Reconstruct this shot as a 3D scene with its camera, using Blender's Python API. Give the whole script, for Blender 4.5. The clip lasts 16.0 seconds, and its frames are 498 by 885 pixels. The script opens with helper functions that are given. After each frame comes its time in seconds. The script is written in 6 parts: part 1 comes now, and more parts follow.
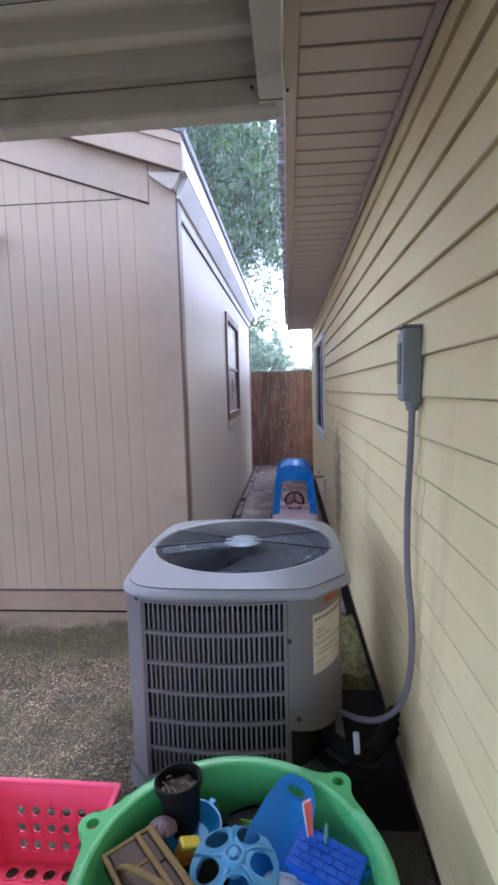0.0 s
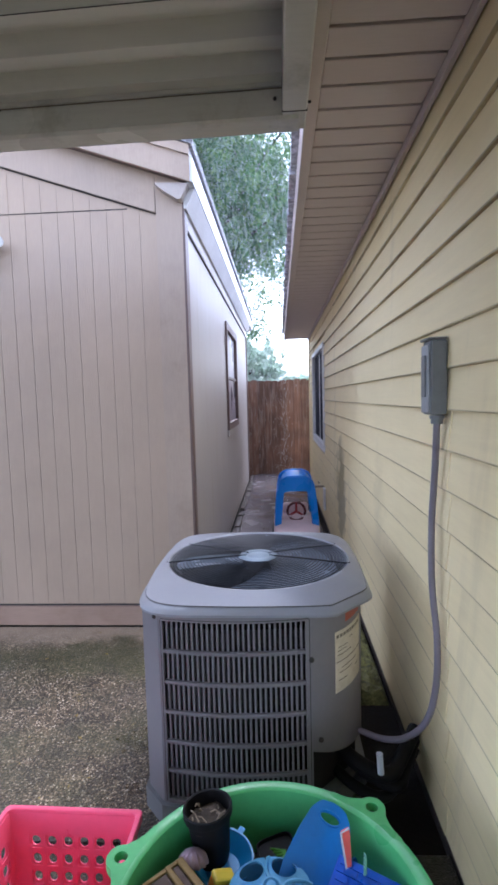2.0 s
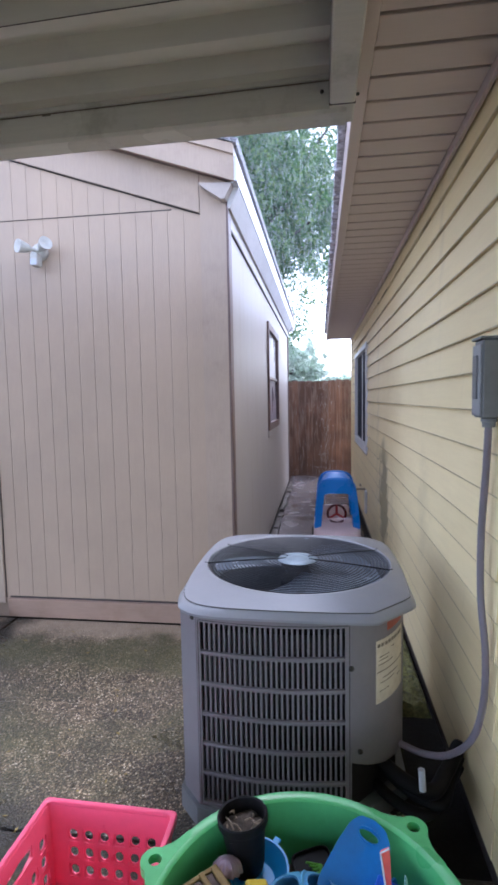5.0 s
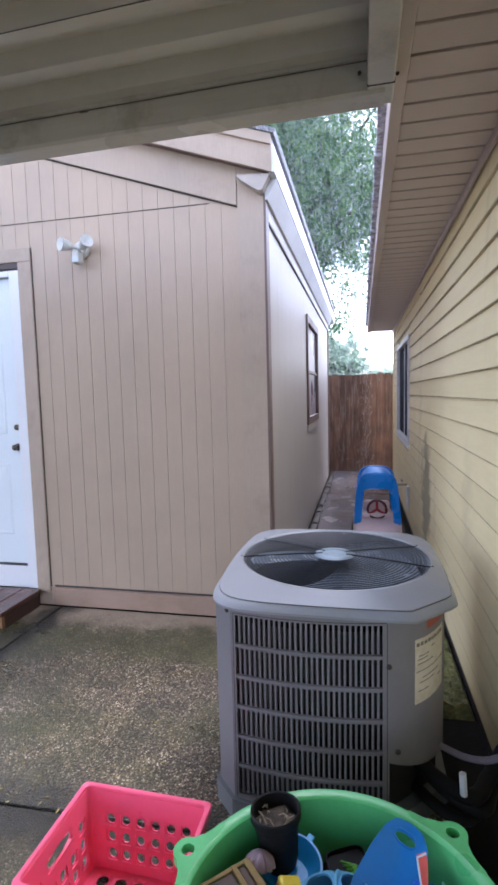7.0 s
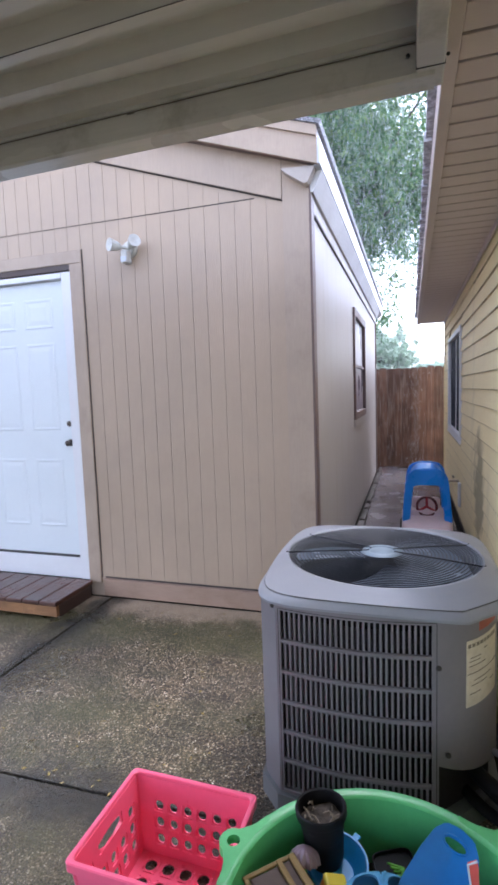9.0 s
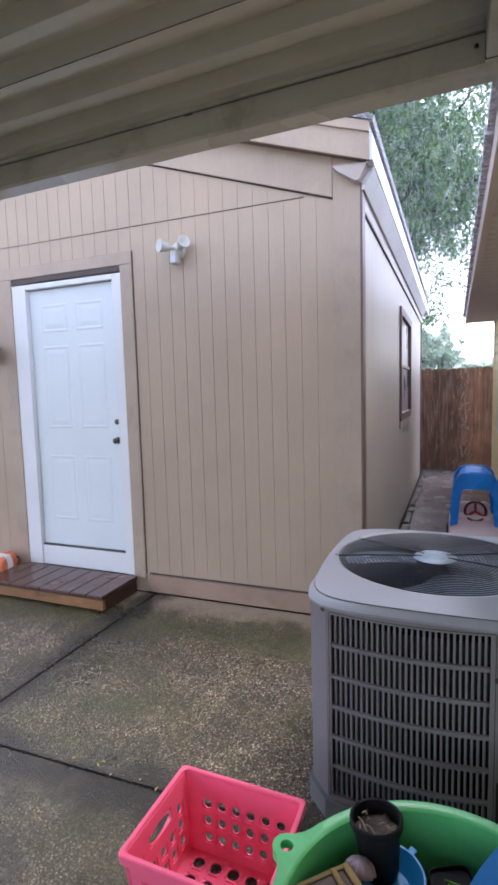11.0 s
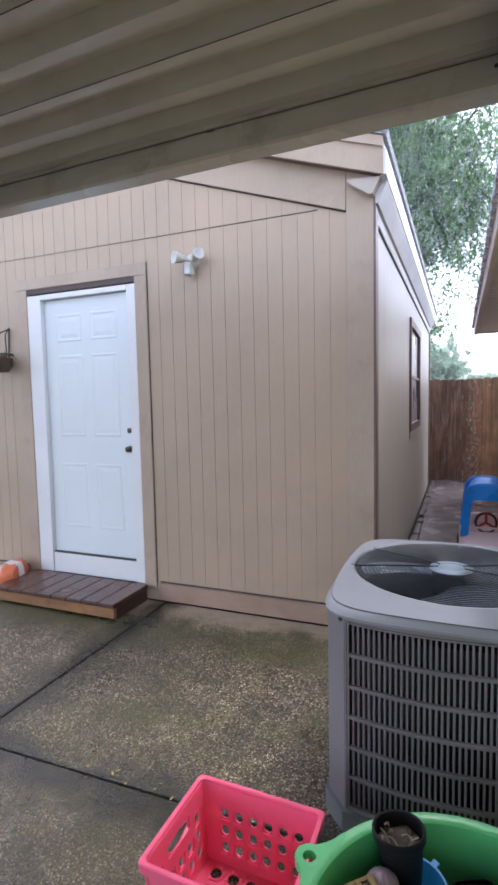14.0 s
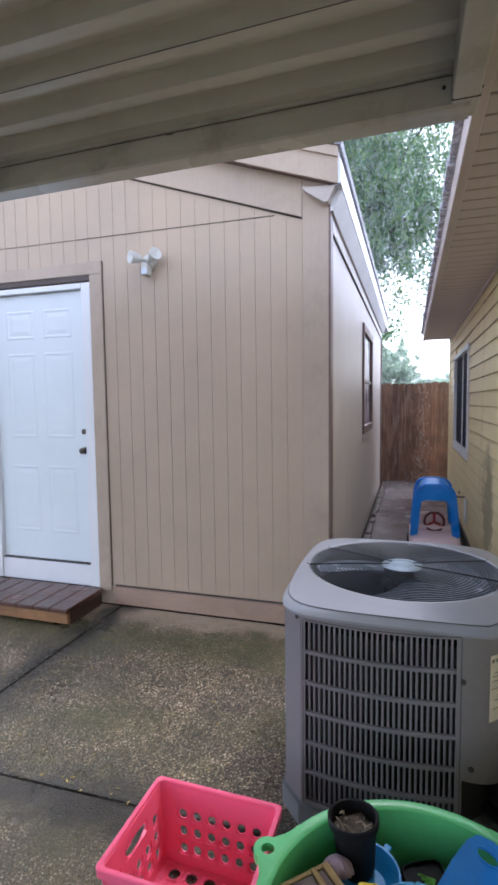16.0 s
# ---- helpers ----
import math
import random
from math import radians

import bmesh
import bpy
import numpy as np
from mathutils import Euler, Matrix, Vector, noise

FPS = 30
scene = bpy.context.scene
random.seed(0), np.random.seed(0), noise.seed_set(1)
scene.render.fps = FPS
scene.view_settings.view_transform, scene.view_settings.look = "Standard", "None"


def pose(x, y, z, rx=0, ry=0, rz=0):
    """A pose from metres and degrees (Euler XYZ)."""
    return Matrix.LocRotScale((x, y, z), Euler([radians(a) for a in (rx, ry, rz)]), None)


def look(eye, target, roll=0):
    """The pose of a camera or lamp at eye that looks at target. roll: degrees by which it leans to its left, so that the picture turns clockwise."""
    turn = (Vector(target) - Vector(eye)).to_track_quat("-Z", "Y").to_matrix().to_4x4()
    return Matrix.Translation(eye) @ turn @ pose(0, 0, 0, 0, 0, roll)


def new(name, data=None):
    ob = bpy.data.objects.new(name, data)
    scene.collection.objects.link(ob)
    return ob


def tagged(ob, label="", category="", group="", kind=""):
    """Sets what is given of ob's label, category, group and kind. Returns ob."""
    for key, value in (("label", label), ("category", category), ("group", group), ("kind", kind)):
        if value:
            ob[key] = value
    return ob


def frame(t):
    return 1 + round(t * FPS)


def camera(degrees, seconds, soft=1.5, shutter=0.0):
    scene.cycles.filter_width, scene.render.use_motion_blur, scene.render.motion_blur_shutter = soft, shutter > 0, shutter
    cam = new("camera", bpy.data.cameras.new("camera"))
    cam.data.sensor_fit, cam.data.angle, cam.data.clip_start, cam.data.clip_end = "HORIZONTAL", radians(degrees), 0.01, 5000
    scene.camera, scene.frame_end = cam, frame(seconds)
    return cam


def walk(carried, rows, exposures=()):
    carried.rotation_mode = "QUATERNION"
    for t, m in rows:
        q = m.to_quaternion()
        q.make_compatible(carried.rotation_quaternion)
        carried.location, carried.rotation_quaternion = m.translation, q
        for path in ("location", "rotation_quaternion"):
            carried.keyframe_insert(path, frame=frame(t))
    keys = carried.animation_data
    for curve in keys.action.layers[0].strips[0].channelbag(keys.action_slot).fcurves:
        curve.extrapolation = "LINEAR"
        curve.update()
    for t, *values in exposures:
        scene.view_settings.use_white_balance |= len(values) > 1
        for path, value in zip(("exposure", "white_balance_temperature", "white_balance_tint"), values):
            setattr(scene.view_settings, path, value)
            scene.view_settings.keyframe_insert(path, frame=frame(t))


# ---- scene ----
cam = camera(52.0, 16.0, 3.1)
PATH = [
    (0, (0.044, 0.169, 1.465), (-0.112, 2.152, 1.259), -1.5),
    (0.5, (0.021, 0.203, 1.482), (-0.139, 2.187, 1.278), -1.2),
    (1, (-0.021, 0.215, 1.48), (-0.172, 2.2, 1.289), -1.1),
    (1.5, (-0.046, 0.211, 1.479), (-0.175, 2.198, 1.296), -1.2),
    (2, (-0.059, 0.195, 1.482), (-0.179, 2.184, 1.308), -1.5),
    (2.5, (-0.072, 0.19, 1.486), (-0.188, 2.18, 1.316), -1.5),
    (3, (-0.079, 0.195, 1.484), (-0.2, 2.184, 1.317), -1.3),
    (3.5, (-0.076, 0.204, 1.482), (-0.223, 2.192, 1.316), -1.2),
    (4, (-0.074, 0.209, 1.485), (-0.263, 2.193, 1.319), -1.1),
    (6.5, (-0.049, 0.239, 1.476), (-0.443, 2.191, 1.296), -1.3),
    (7, (-0.05, 0.241, 1.474), (-0.481, 2.185, 1.288), -1.4),
    (7.5, (-0.048, 0.251, 1.472), (-0.529, 2.183, 1.281), -1.5),
    (8, (-0.048, 0.259, 1.471), (-0.584, 2.176, 1.279), -1.7),
    (8.5, (-0.048, 0.253, 1.47), (-0.632, 2.156, 1.277), -1.8),
    (9, (-0.047, 0.245, 1.473), (-0.652, 2.141, 1.275), -2.0),
    (9.5, (-0.057, 0.244, 1.472), (-0.675, 2.135, 1.27), -1.9),
    (10, (-0.073, 0.242, 1.473), (-0.74, 2.117, 1.27), -1.8),
    (12.5, (-0.113, 0.229, 1.484), (-0.892, 2.062, 1.299), -1.3),
    (13, (-0.114, 0.223, 1.486), (-0.89, 2.059, 1.311), -1.2),
    (13.5, (-0.123, 0.213, 1.49), (-0.894, 2.051, 1.319), -1.3),
    (14, (-0.135, 0.204, 1.482), (-0.898, 2.046, 1.323), -1.2),
    (14.5, (-0.138, 0.195, 1.479), (-0.89, 2.042, 1.325), -1.2),
    (15, (-0.142, 0.185, 1.482), (-0.85, 2.049, 1.327), -1.0),
    (15.5, (-0.14, 0.178, 1.484), (-0.794, 2.061, 1.33), -0.8),
    (16, (-0.137, 0.18, 1.483), (-0.737, 2.082, 1.328), -0.7),
]
EXPOSURE = [(0.0, 2.36, 5560, 21), (4.0, 2.38, 5540, 22), (7.0, 2.41, 5720, 20), (8.8, 2.42, 5800, 20), (10.0, 2.24, 5850, 21), (12.5, 2.20, 6040, 18), (14.0, 2.20, 6030, 18), (16.0, 2.21, 5920, 18)]
walk(cam, [(t, look(eye, target, roll)) for t, eye, target, roll in PATH], EXPOSURE)

# ---- world and light ----
world = bpy.data.worlds.new("overcast")
scene.world = world
world.use_nodes = True
wt = world.node_tree
wt.nodes.clear()
w_out = wt.nodes.new("ShaderNodeOutputWorld")
w_bg = wt.nodes.new("ShaderNodeBackground")
w_sky = wt.nodes.new("ShaderNodeTexSky")
w_sky.sky_type = "NISHITA"
w_sky.sun_disc = False
w_sky.sun_elevation = radians(64)
w_sky.sun_rotation = radians(31)
w_sky.dust_density = 1.5
w_hsv = wt.nodes.new("ShaderNodeHueSaturation")
w_hsv.inputs["Saturation"].default_value = 0.45
wt.links.new(w_sky.outputs["Color"], w_hsv.inputs["Color"])
wt.links.new(w_hsv.outputs["Color"], w_bg.inputs["Color"])
w_bg.inputs["Strength"].default_value = 0.15
wt.links.new(w_bg.outputs["Background"], w_out.inputs["Surface"])

sun_data = bpy.data.lights.new("sun", "SUN")
sun_data.energy = 0.5
sun_data.angle = radians(30)
sun_data.color = (1.0, 0.98, 0.95)
sun = new("sun", sun_data)
sun.matrix_world = look((3, 5, 12), (0, 0, 0))


# ---- materials ----
def nodes_of(name):
    m = bpy.data.materials.new(name)
    m.use_nodes = True
    nt = m.node_tree
    return m, nt, nt.nodes["Principled BSDF"]


def coord(nt, scale=(1, 1, 1), kind="Object"):
    tc = nt.nodes.new("ShaderNodeTexCoord")
    mp = nt.nodes.new("ShaderNodeMapping")
    mp.inputs["Scale"].default_value = scale
    nt.links.new(tc.outputs[kind], mp.inputs["Vector"])
    return mp.outputs["Vector"]


def noise_of(nt, vec, scale, detail=4.0, rough=0.55):
    n = nt.nodes.new("ShaderNodeTexNoise")
    n.inputs["Scale"].default_value = scale
    n.inputs["Detail"].default_value = detail
    n.inputs["Roughness"].default_value = rough
    nt.links.new(vec, n.inputs["Vector"])
    return n.outputs["Fac"]


def ramp(nt, fac, stops):
    r = nt.nodes.new("ShaderNodeValToRGB")
    el = r.color_ramp.elements
    while len(el) < len(stops):
        el.new(0.5)
    for e, (p, c) in zip(el, stops):
        e.position = p
        e.color = (*c, 1) if len(c) == 3 else c
    nt.links.new(fac, r.inputs["Fac"])
    return r.outputs["Color"]


def mix(nt, fac, a, b, mode="MIX"):
    m = nt.nodes.new("ShaderNodeMix")
    m.data_type = "RGBA"
    m.blend_type = mode
    for val, sock in ((fac, m.inputs[0]), (a, m.inputs[6]), (b, m.inputs[7])):
        if isinstance(val, (int, float)):
            sock.default_value = val
        elif isinstance(val, tuple):
            sock.default_value = (*val, 1)
        else:
            nt.links.new(val, sock)
    return m.outputs[2]


def bump(nt, bs, height, strength=0.3, dist=0.01):
    b = nt.nodes.new("ShaderNodeBump")
    b.inputs["Strength"].default_value = strength
    b.inputs["Distance"].default_value = dist
    nt.links.new(height, b.inputs["Height"])
    nt.links.new(b.outputs["Normal"], bs.inputs["Normal"])


def tint(c, k):
    return tuple(min(1.0, v * k) for v in c)


def surface(name, color, rough=0.6, metal=0.0, var=0.12, big=1.5, fine=40.0, stretch=(1, 1, 1), bumps=0.15, dirt=None, dirt_amount=0.5, rough_var=0.1, per_object=0.0, gloss=0.5, wet=0.0, streak=False):
    """Painted, plastic or wooden surface with two scales of change in colour, and relief."""
    m, nt, bs = nodes_of(name)
    v = coord(nt, stretch)
    flat = coord(nt)
    n1 = noise_of(nt, flat, big, 3.0)
    n2 = noise_of(nt, v, fine, 5.0, 0.65)
    col = ramp(nt, n1, [(0.3, tint(color, 1 - var)), (0.7, tint(color, 1 + var))])
    grain = ramp(nt, n2, [(0.3, (1 - var,) * 3), (0.7, (1 + 0.0,) * 3)])
    col = mix(nt, 1.0, col, grain, "MULTIPLY")
    if per_object:
        oi = nt.nodes.new("ShaderNodeObjectInfo")
        pr = ramp(nt, oi.outputs["Random"], [(0.0, (1 - per_object,) * 3), (1.0, (1.0,) * 3)])
        col = mix(nt, 1.0, col, pr, "MULTIPLY")
    if dirt:
        n3 = noise_of(nt, coord(nt, (4, 4, 0.25)) if streak else flat, big * 2.3, 6.0, 0.7)
        mask = ramp(nt, n3, [(0.5, (0, 0, 0)), (0.75, (dirt_amount,) * 3)])
        col = mix(nt, mask, col, dirt)
    nt.links.new(col, bs.inputs["Base Color"])
    rr = ramp(nt, n1, [(0.3, (max(0.02, rough - rough_var),) * 3), (0.7, (min(1, rough + rough_var),) * 3)])
    nt.links.new(rr, bs.inputs["Roughness"])
    bs.inputs["Metallic"].default_value = metal
    bs.inputs["Specular IOR Level"].default_value = gloss
    if wet:
        bs.inputs["Coat Weight"].default_value = wet
        bs.inputs["Coat Roughness"].default_value = 0.3
    if bumps:
        bump(nt, bs, n2, bumps, 0.004)
    return m


def bell(nt, value, centre, width):
    """One at the centre, falling to nothing at the width on both sides."""
    sub = nt.nodes.new("ShaderNodeMath")
    sub.operation = "SUBTRACT"
    nt.links.new(value, sub.inputs[0])
    sub.inputs[1].default_value = centre
    ab = nt.nodes.new("ShaderNodeMath")
    ab.operation = "ABSOLUTE"
    nt.links.new(sub.outputs[0], ab.inputs[0])
    mr = nt.nodes.new("ShaderNodeMapRange")
    mr.interpolation_type = "SMOOTHSTEP"
    nt.links.new(ab.outputs[0], mr.inputs["Value"])
    mr.inputs["From Min"].default_value, mr.inputs["From Max"].default_value = 0.0, width
    mr.inputs["To Min"].default_value, mr.inputs["To Max"].default_value = 1.0, 0.0
    return mr.outputs["Result"]


def combine(nt, op, a, b):
    m = nt.nodes.new("ShaderNodeMath")
    m.operation = op
    for v, sock in ((a, m.inputs[0]), (b, m.inputs[1])):
        if isinstance(v, (int, float)):
            sock.default_value = v
        else:
            nt.links.new(v, sock)
    return m.outputs[0]


def siding_paint():
    """Pale yellow lap siding with mildew blotches low down beside the fan outlet, and streaks of grime."""
    m, nt, bs = nodes_of("yellow_paint")
    flat = coord(nt)
    long = coord(nt, (1, 0.25, 4))
    n1 = noise_of(nt, flat, 1.2, 4.0)
    n2 = noise_of(nt, long, 14.0, 6.0, 0.7)
    col = ramp(nt, n1, [(0.3, (0.87, 0.73, 0.41)), (0.7, (0.92, 0.79, 0.47))])
    col = mix(nt, 1.0, col, ramp(nt, n2, [(0.35, (0.95, 0.945, 0.935)), (0.65, (1, 1, 1))]), "MULTIPLY")
    drip = noise_of(nt, coord(nt, (1, 2.2, 0.35)), 1.5, 5.0, 0.6)
    mask = ramp(nt, drip, [(0.58, (0, 0, 0)), (0.74, (0.3,) * 3)])
    col = mix(nt, mask, col, (0.34, 0.29, 0.17))
    sep = nt.nodes.new("ShaderNodeSeparateXYZ")
    nt.links.new(flat, sep.inputs[0])
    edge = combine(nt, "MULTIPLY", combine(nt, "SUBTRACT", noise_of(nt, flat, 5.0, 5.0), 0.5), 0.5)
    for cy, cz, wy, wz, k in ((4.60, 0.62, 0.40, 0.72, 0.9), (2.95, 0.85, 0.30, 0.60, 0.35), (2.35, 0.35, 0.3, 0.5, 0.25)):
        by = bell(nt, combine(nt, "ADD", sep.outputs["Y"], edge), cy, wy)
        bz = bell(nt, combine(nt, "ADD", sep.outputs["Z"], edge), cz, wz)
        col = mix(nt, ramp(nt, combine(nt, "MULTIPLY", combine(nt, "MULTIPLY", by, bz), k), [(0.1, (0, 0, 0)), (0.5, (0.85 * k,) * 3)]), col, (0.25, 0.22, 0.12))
    # dirt and a painted lap shadow darken the lower lip of each board
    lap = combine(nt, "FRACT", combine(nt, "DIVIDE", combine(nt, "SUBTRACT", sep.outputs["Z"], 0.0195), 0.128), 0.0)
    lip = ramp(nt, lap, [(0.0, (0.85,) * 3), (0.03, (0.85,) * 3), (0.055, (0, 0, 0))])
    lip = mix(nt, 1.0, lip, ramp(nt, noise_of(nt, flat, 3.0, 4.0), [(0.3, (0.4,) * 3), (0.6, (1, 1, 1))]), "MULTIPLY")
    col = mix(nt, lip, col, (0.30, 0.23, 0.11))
    oi = nt.nodes.new("ShaderNodeObjectInfo")
    col = mix(nt, 1.0, col, ramp(nt, oi.outputs["Random"], [(0, (0.93, 0.93, 0.92)), (1, (1, 1, 1))]), "MULTIPLY")
    nt.links.new(col, bs.inputs["Base Color"])
    bs.inputs["Roughness"].default_value = 0.55
    bump(nt, bs, n2, 0.05, 0.003)
    return m


def aggregate(name, pebble=90.0, dark=1.0, moss=0.6, rough=0.42, band=False, worn=0.0):
    """Exposed-aggregate concrete, wet, with moss in broad patches and, near the shed, a mossy band and a washed strip."""
    m, nt, bs = nodes_of(name)
    flat = coord(nt)
    vo = nt.nodes.new("ShaderNodeTexVoronoi")
    vo.inputs["Scale"].default_value = pebble
    nt.links.new(flat, vo.inputs["Vector"])
    hsv = nt.nodes.new("ShaderNodeSeparateColor")
    nt.links.new(vo.outputs["Color"], hsv.inputs["Color"])
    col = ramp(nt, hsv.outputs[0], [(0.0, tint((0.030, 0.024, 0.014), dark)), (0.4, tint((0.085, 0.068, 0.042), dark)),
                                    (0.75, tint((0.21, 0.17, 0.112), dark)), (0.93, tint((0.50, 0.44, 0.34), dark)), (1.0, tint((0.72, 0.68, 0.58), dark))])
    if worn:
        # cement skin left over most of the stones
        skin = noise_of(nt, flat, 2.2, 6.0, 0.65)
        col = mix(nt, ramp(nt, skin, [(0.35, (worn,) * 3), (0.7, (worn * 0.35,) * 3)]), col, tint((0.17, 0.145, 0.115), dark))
    gap = ramp(nt, vo.outputs["Distance"], [(0.30, (1, 1, 1)), (0.70, (0.30, 0.28, 0.24))])
    col = mix(nt, 1.0, col, gap, "MULTIPLY")
    big = noise_of(nt, flat, 0.9, 5.0, 0.6)
    mid = noise_of(nt, flat, 4.5, 6.0, 0.7)
    col = mix(nt, 1.0, col, ramp(nt, big, [(0.3, (0.6, 0.6, 0.6)), (0.7, (1.25, 1.2, 1.15))]), "MULTIPLY")
    col = mix(nt, 1.0, col, ramp(nt, mid, [(0.32, (0.36, 0.35, 0.30)), (0.68, (1.34, 1.28, 1.18))]), "MULTIPLY")
    mo = noise_of(nt, coord(nt, (0.8, 1.3, 1)), 1.3, 7.0, 0.62)
    if band:
        sep = nt.nodes.new("ShaderNodeSeparateXYZ")
        nt.links.new(flat, sep.inputs[0])
        wob = combine(nt, "ADD", sep.outputs["Y"], combine(nt, "MULTIPLY", combine(nt, "SUBTRACT", mid, 0.5), 0.55))
        wash = bell(nt, wob, 3.38, 0.34)
        col = mix(nt, combine(nt, "MULTIPLY", wash, 0.9), col, (0.40, 0.31, 0.21))
        mo = combine(nt, "ADD", mo, combine(nt, "MULTIPLY", bell(nt, wob, 2.97, 0.40), 0.20))
        mo = combine(nt, "SUBTRACT", mo, combine(nt, "MULTIPLY", wash, 0.2))
    mmask = ramp(nt, mo, [(0.44, (0, 0, 0)), (0.66, (moss,) * 3)])
    col = mix(nt, mmask, col, mix(nt, mid, (0.040, 0.042, 0.012), (0.115, 0.115, 0.036)))
    if pebble < 180:
        # grime that has gathered along the joints
        axes = nt.nodes.new("ShaderNodeSeparateXYZ")
        nt.links.new(flat, axes.inputs[0])
        shake = combine(nt, "MULTIPLY", combine(nt, "SUBTRACT", noise_of(nt, flat, 4.0, 6.0, 0.65), 0.5), 0.5)
        for line, k in ((bell(nt, combine(nt, "ADD", axes.outputs["X"], shake), -2.15, 0.21), 1.0), (bell(nt, combine(nt, "ADD", axes.outputs["Y"], shake), 1.72, 0.19), 1.0)):
            col = mix(nt, combine(nt, "MULTIPLY", line, k), col, (0.026, 0.023, 0.014))
    nt.links.new(col, bs.inputs["Base Color"])
    rr = ramp(nt, big, [(0.35, (rough - 0.15,) * 3), (0.65, (rough + 0.2,) * 3)])
    nt.links.new(rr, bs.inputs["Roughness"])
    inv = ramp(nt, vo.outputs["Distance"], [(0.0, (1, 1, 1)), (0.8, (0, 0, 0))])
    bump(nt, bs, inv, 0.8, 0.005)
    return m


def shingle_mat():
    m, nt, bs = nodes_of("wet_shingle")
    flat = coord(nt)
    n1 = noise_of(nt, flat, 90.0, 3.0, 0.8)
    n2 = noise_of(nt, flat, 6.0, 4.0)
    col = ramp(nt, n1, [(0.35, (0.09, 0.09, 0.10)), (0.52, (0.30, 0.30, 0.32)), (0.64, (0.70, 0.70, 0.74))])
    col = mix(nt, 1.0, col, ramp(nt, n2, [(0.3, (0.6,) * 3), (0.7, (1.0,) * 3)]), "MULTIPLY")
    nt.links.new(col, bs.inputs["Base Color"])
    bs.inputs["Roughness"].default_value = 0.35
    bump(nt, bs, n1, 0.6, 0.005)
    return m


def leaf_mat(name, a, b, c):
    m, nt, bs = nodes_of(name)
    geo = nt.nodes.new("ShaderNodeNewGeometry")
    col = ramp(nt, geo.outputs["Random Per Island"], [(0.0, a), (0.55, b), (1.0, c)])
    nt.links.new(col, bs.inputs["Base Color"])
    bs.inputs["Roughness"].default_value = 0.38
    bs.inputs["Coat Weight"].default_value = 0.8
    bs.inputs["Coat Roughness"].default_value = 0.3
    tr = nt.nodes.new("ShaderNodeBsdfTranslucent")
    nt.links.new(col, tr.inputs["Color"])
    mx = nt.nodes.new("ShaderNodeMixShader")
    mx.inputs[0].default_value = 0.5
    nt.links.new(bs.outputs[0], mx.inputs[1])
    nt.links.new(tr.outputs[0], mx.inputs[2])
    nt.links.new(mx.outputs[0], nt.nodes["Material Output"].inputs["Surface"])
    return m


def glass_mat(name, color=(0.02, 0.022, 0.025), rough=0.03):
    m, nt, bs = nodes_of(name)
    bs.inputs["Base Color"].default_value = (*color, 1)
    n = noise_of(nt, coord(nt), 3.0, 2.0)
    rr = ramp(nt, n, [(0.3, (rough,) * 3), (0.7, (rough + 0.05,) * 3)])
    nt.links.new(rr, bs.inputs["Roughness"])
    bs.inputs["IOR"].default_value = 1.5
    return m


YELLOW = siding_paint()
SOFFIT = surface("tan_soffit_vinyl", (0.60, 0.51, 0.46), 0.5, var=0.06, stretch=(0.4, 6, 1), fine=30, bumps=0.04)
SHED = surface("tan_shed_paint", (0.468, 0.358, 0.258), 0.42, var=0.07, stretch=(6, 6, 0.5), fine=26, bumps=0.35, dirt=(0.36, 0.28, 0.22), dirt_amount=0.3, rough_var=0.12)
SHED_WET = surface("wet_tan_shed_paint", (0.44, 0.405, 0.375), 0.5, wet=0.08, gloss=0.3, var=0.07, stretch=(6, 6, 0.5), fine=26, bumps=0.08, dirt=(0.34, 0.30, 0.215), dirt_amount=0.55, streak=True, rough_var=0.08)
SHED_TRIM = surface("tan_trim_board", (0.462, 0.362, 0.274), 0.5, var=0.1, stretch=(8, 8, 0.6), fine=20, bumps=0.3, dirt=(0.28, 0.20, 0.14), dirt_amount=0.45)
SKIRT = surface("tan_skirt_board", (0.40, 0.275, 0.20), 0.5, var=0.14, stretch=(0.6, 8, 8), fine=20, bumps=0.35, dirt=(0.24, 0.15, 0.09), dirt_amount=0.6)
BROWN = surface("brown_trim_paint", (0.16, 0.105, 0.09), 0.45, var=0.15, stretch=(8, 8, 0.7), fine=20, bumps=0.25)
WHITE = surface("white_paint", (0.78, 0.79, 0.80), 0.4, var=0.03, big=2.0, fine=30, bumps=0.06)
DOORWHITE = surface("white_door_paint", (0.74, 0.80, 0.82), 0.4, rough_var=0.0, var=0.02, big=2.0, fine=60, bumps=0.03)
FASCIA = surface("white_fascia_metal", (0.70, 0.72, 0.76), 0.4, wet=0.3, var=0.06, big=3, fine=25, bumps=0.08, dirt=(0.45, 0.45, 0.46), dirt_amount=0.4)
SOFFITWOOD = surface("dingy_white_soffit_board", (0.70, 0.70, 0.69), 0.7, var=0.1, stretch=(6, 0.5, 6), fine=16, bumps=0.15, dirt=(0.50, 0.47, 0.42), dirt_amount=0.4)
RETURN = surface("pale_return_board", (0.50, 0.44, 0.385), 0.6, var=0.1, big=6, fine=30, bumps=0.1, dirt=(0.36, 0.30, 0.25), dirt_amount=0.4)
PATIO = surface("cream_patio_metal", (0.63, 0.605, 0.52), 0.4, wet=0.15, var=0.05, stretch=(0.3, 6, 6), fine=14, bumps=0.05, dirt=(0.33, 0.32, 0.25), dirt_amount=0.3)
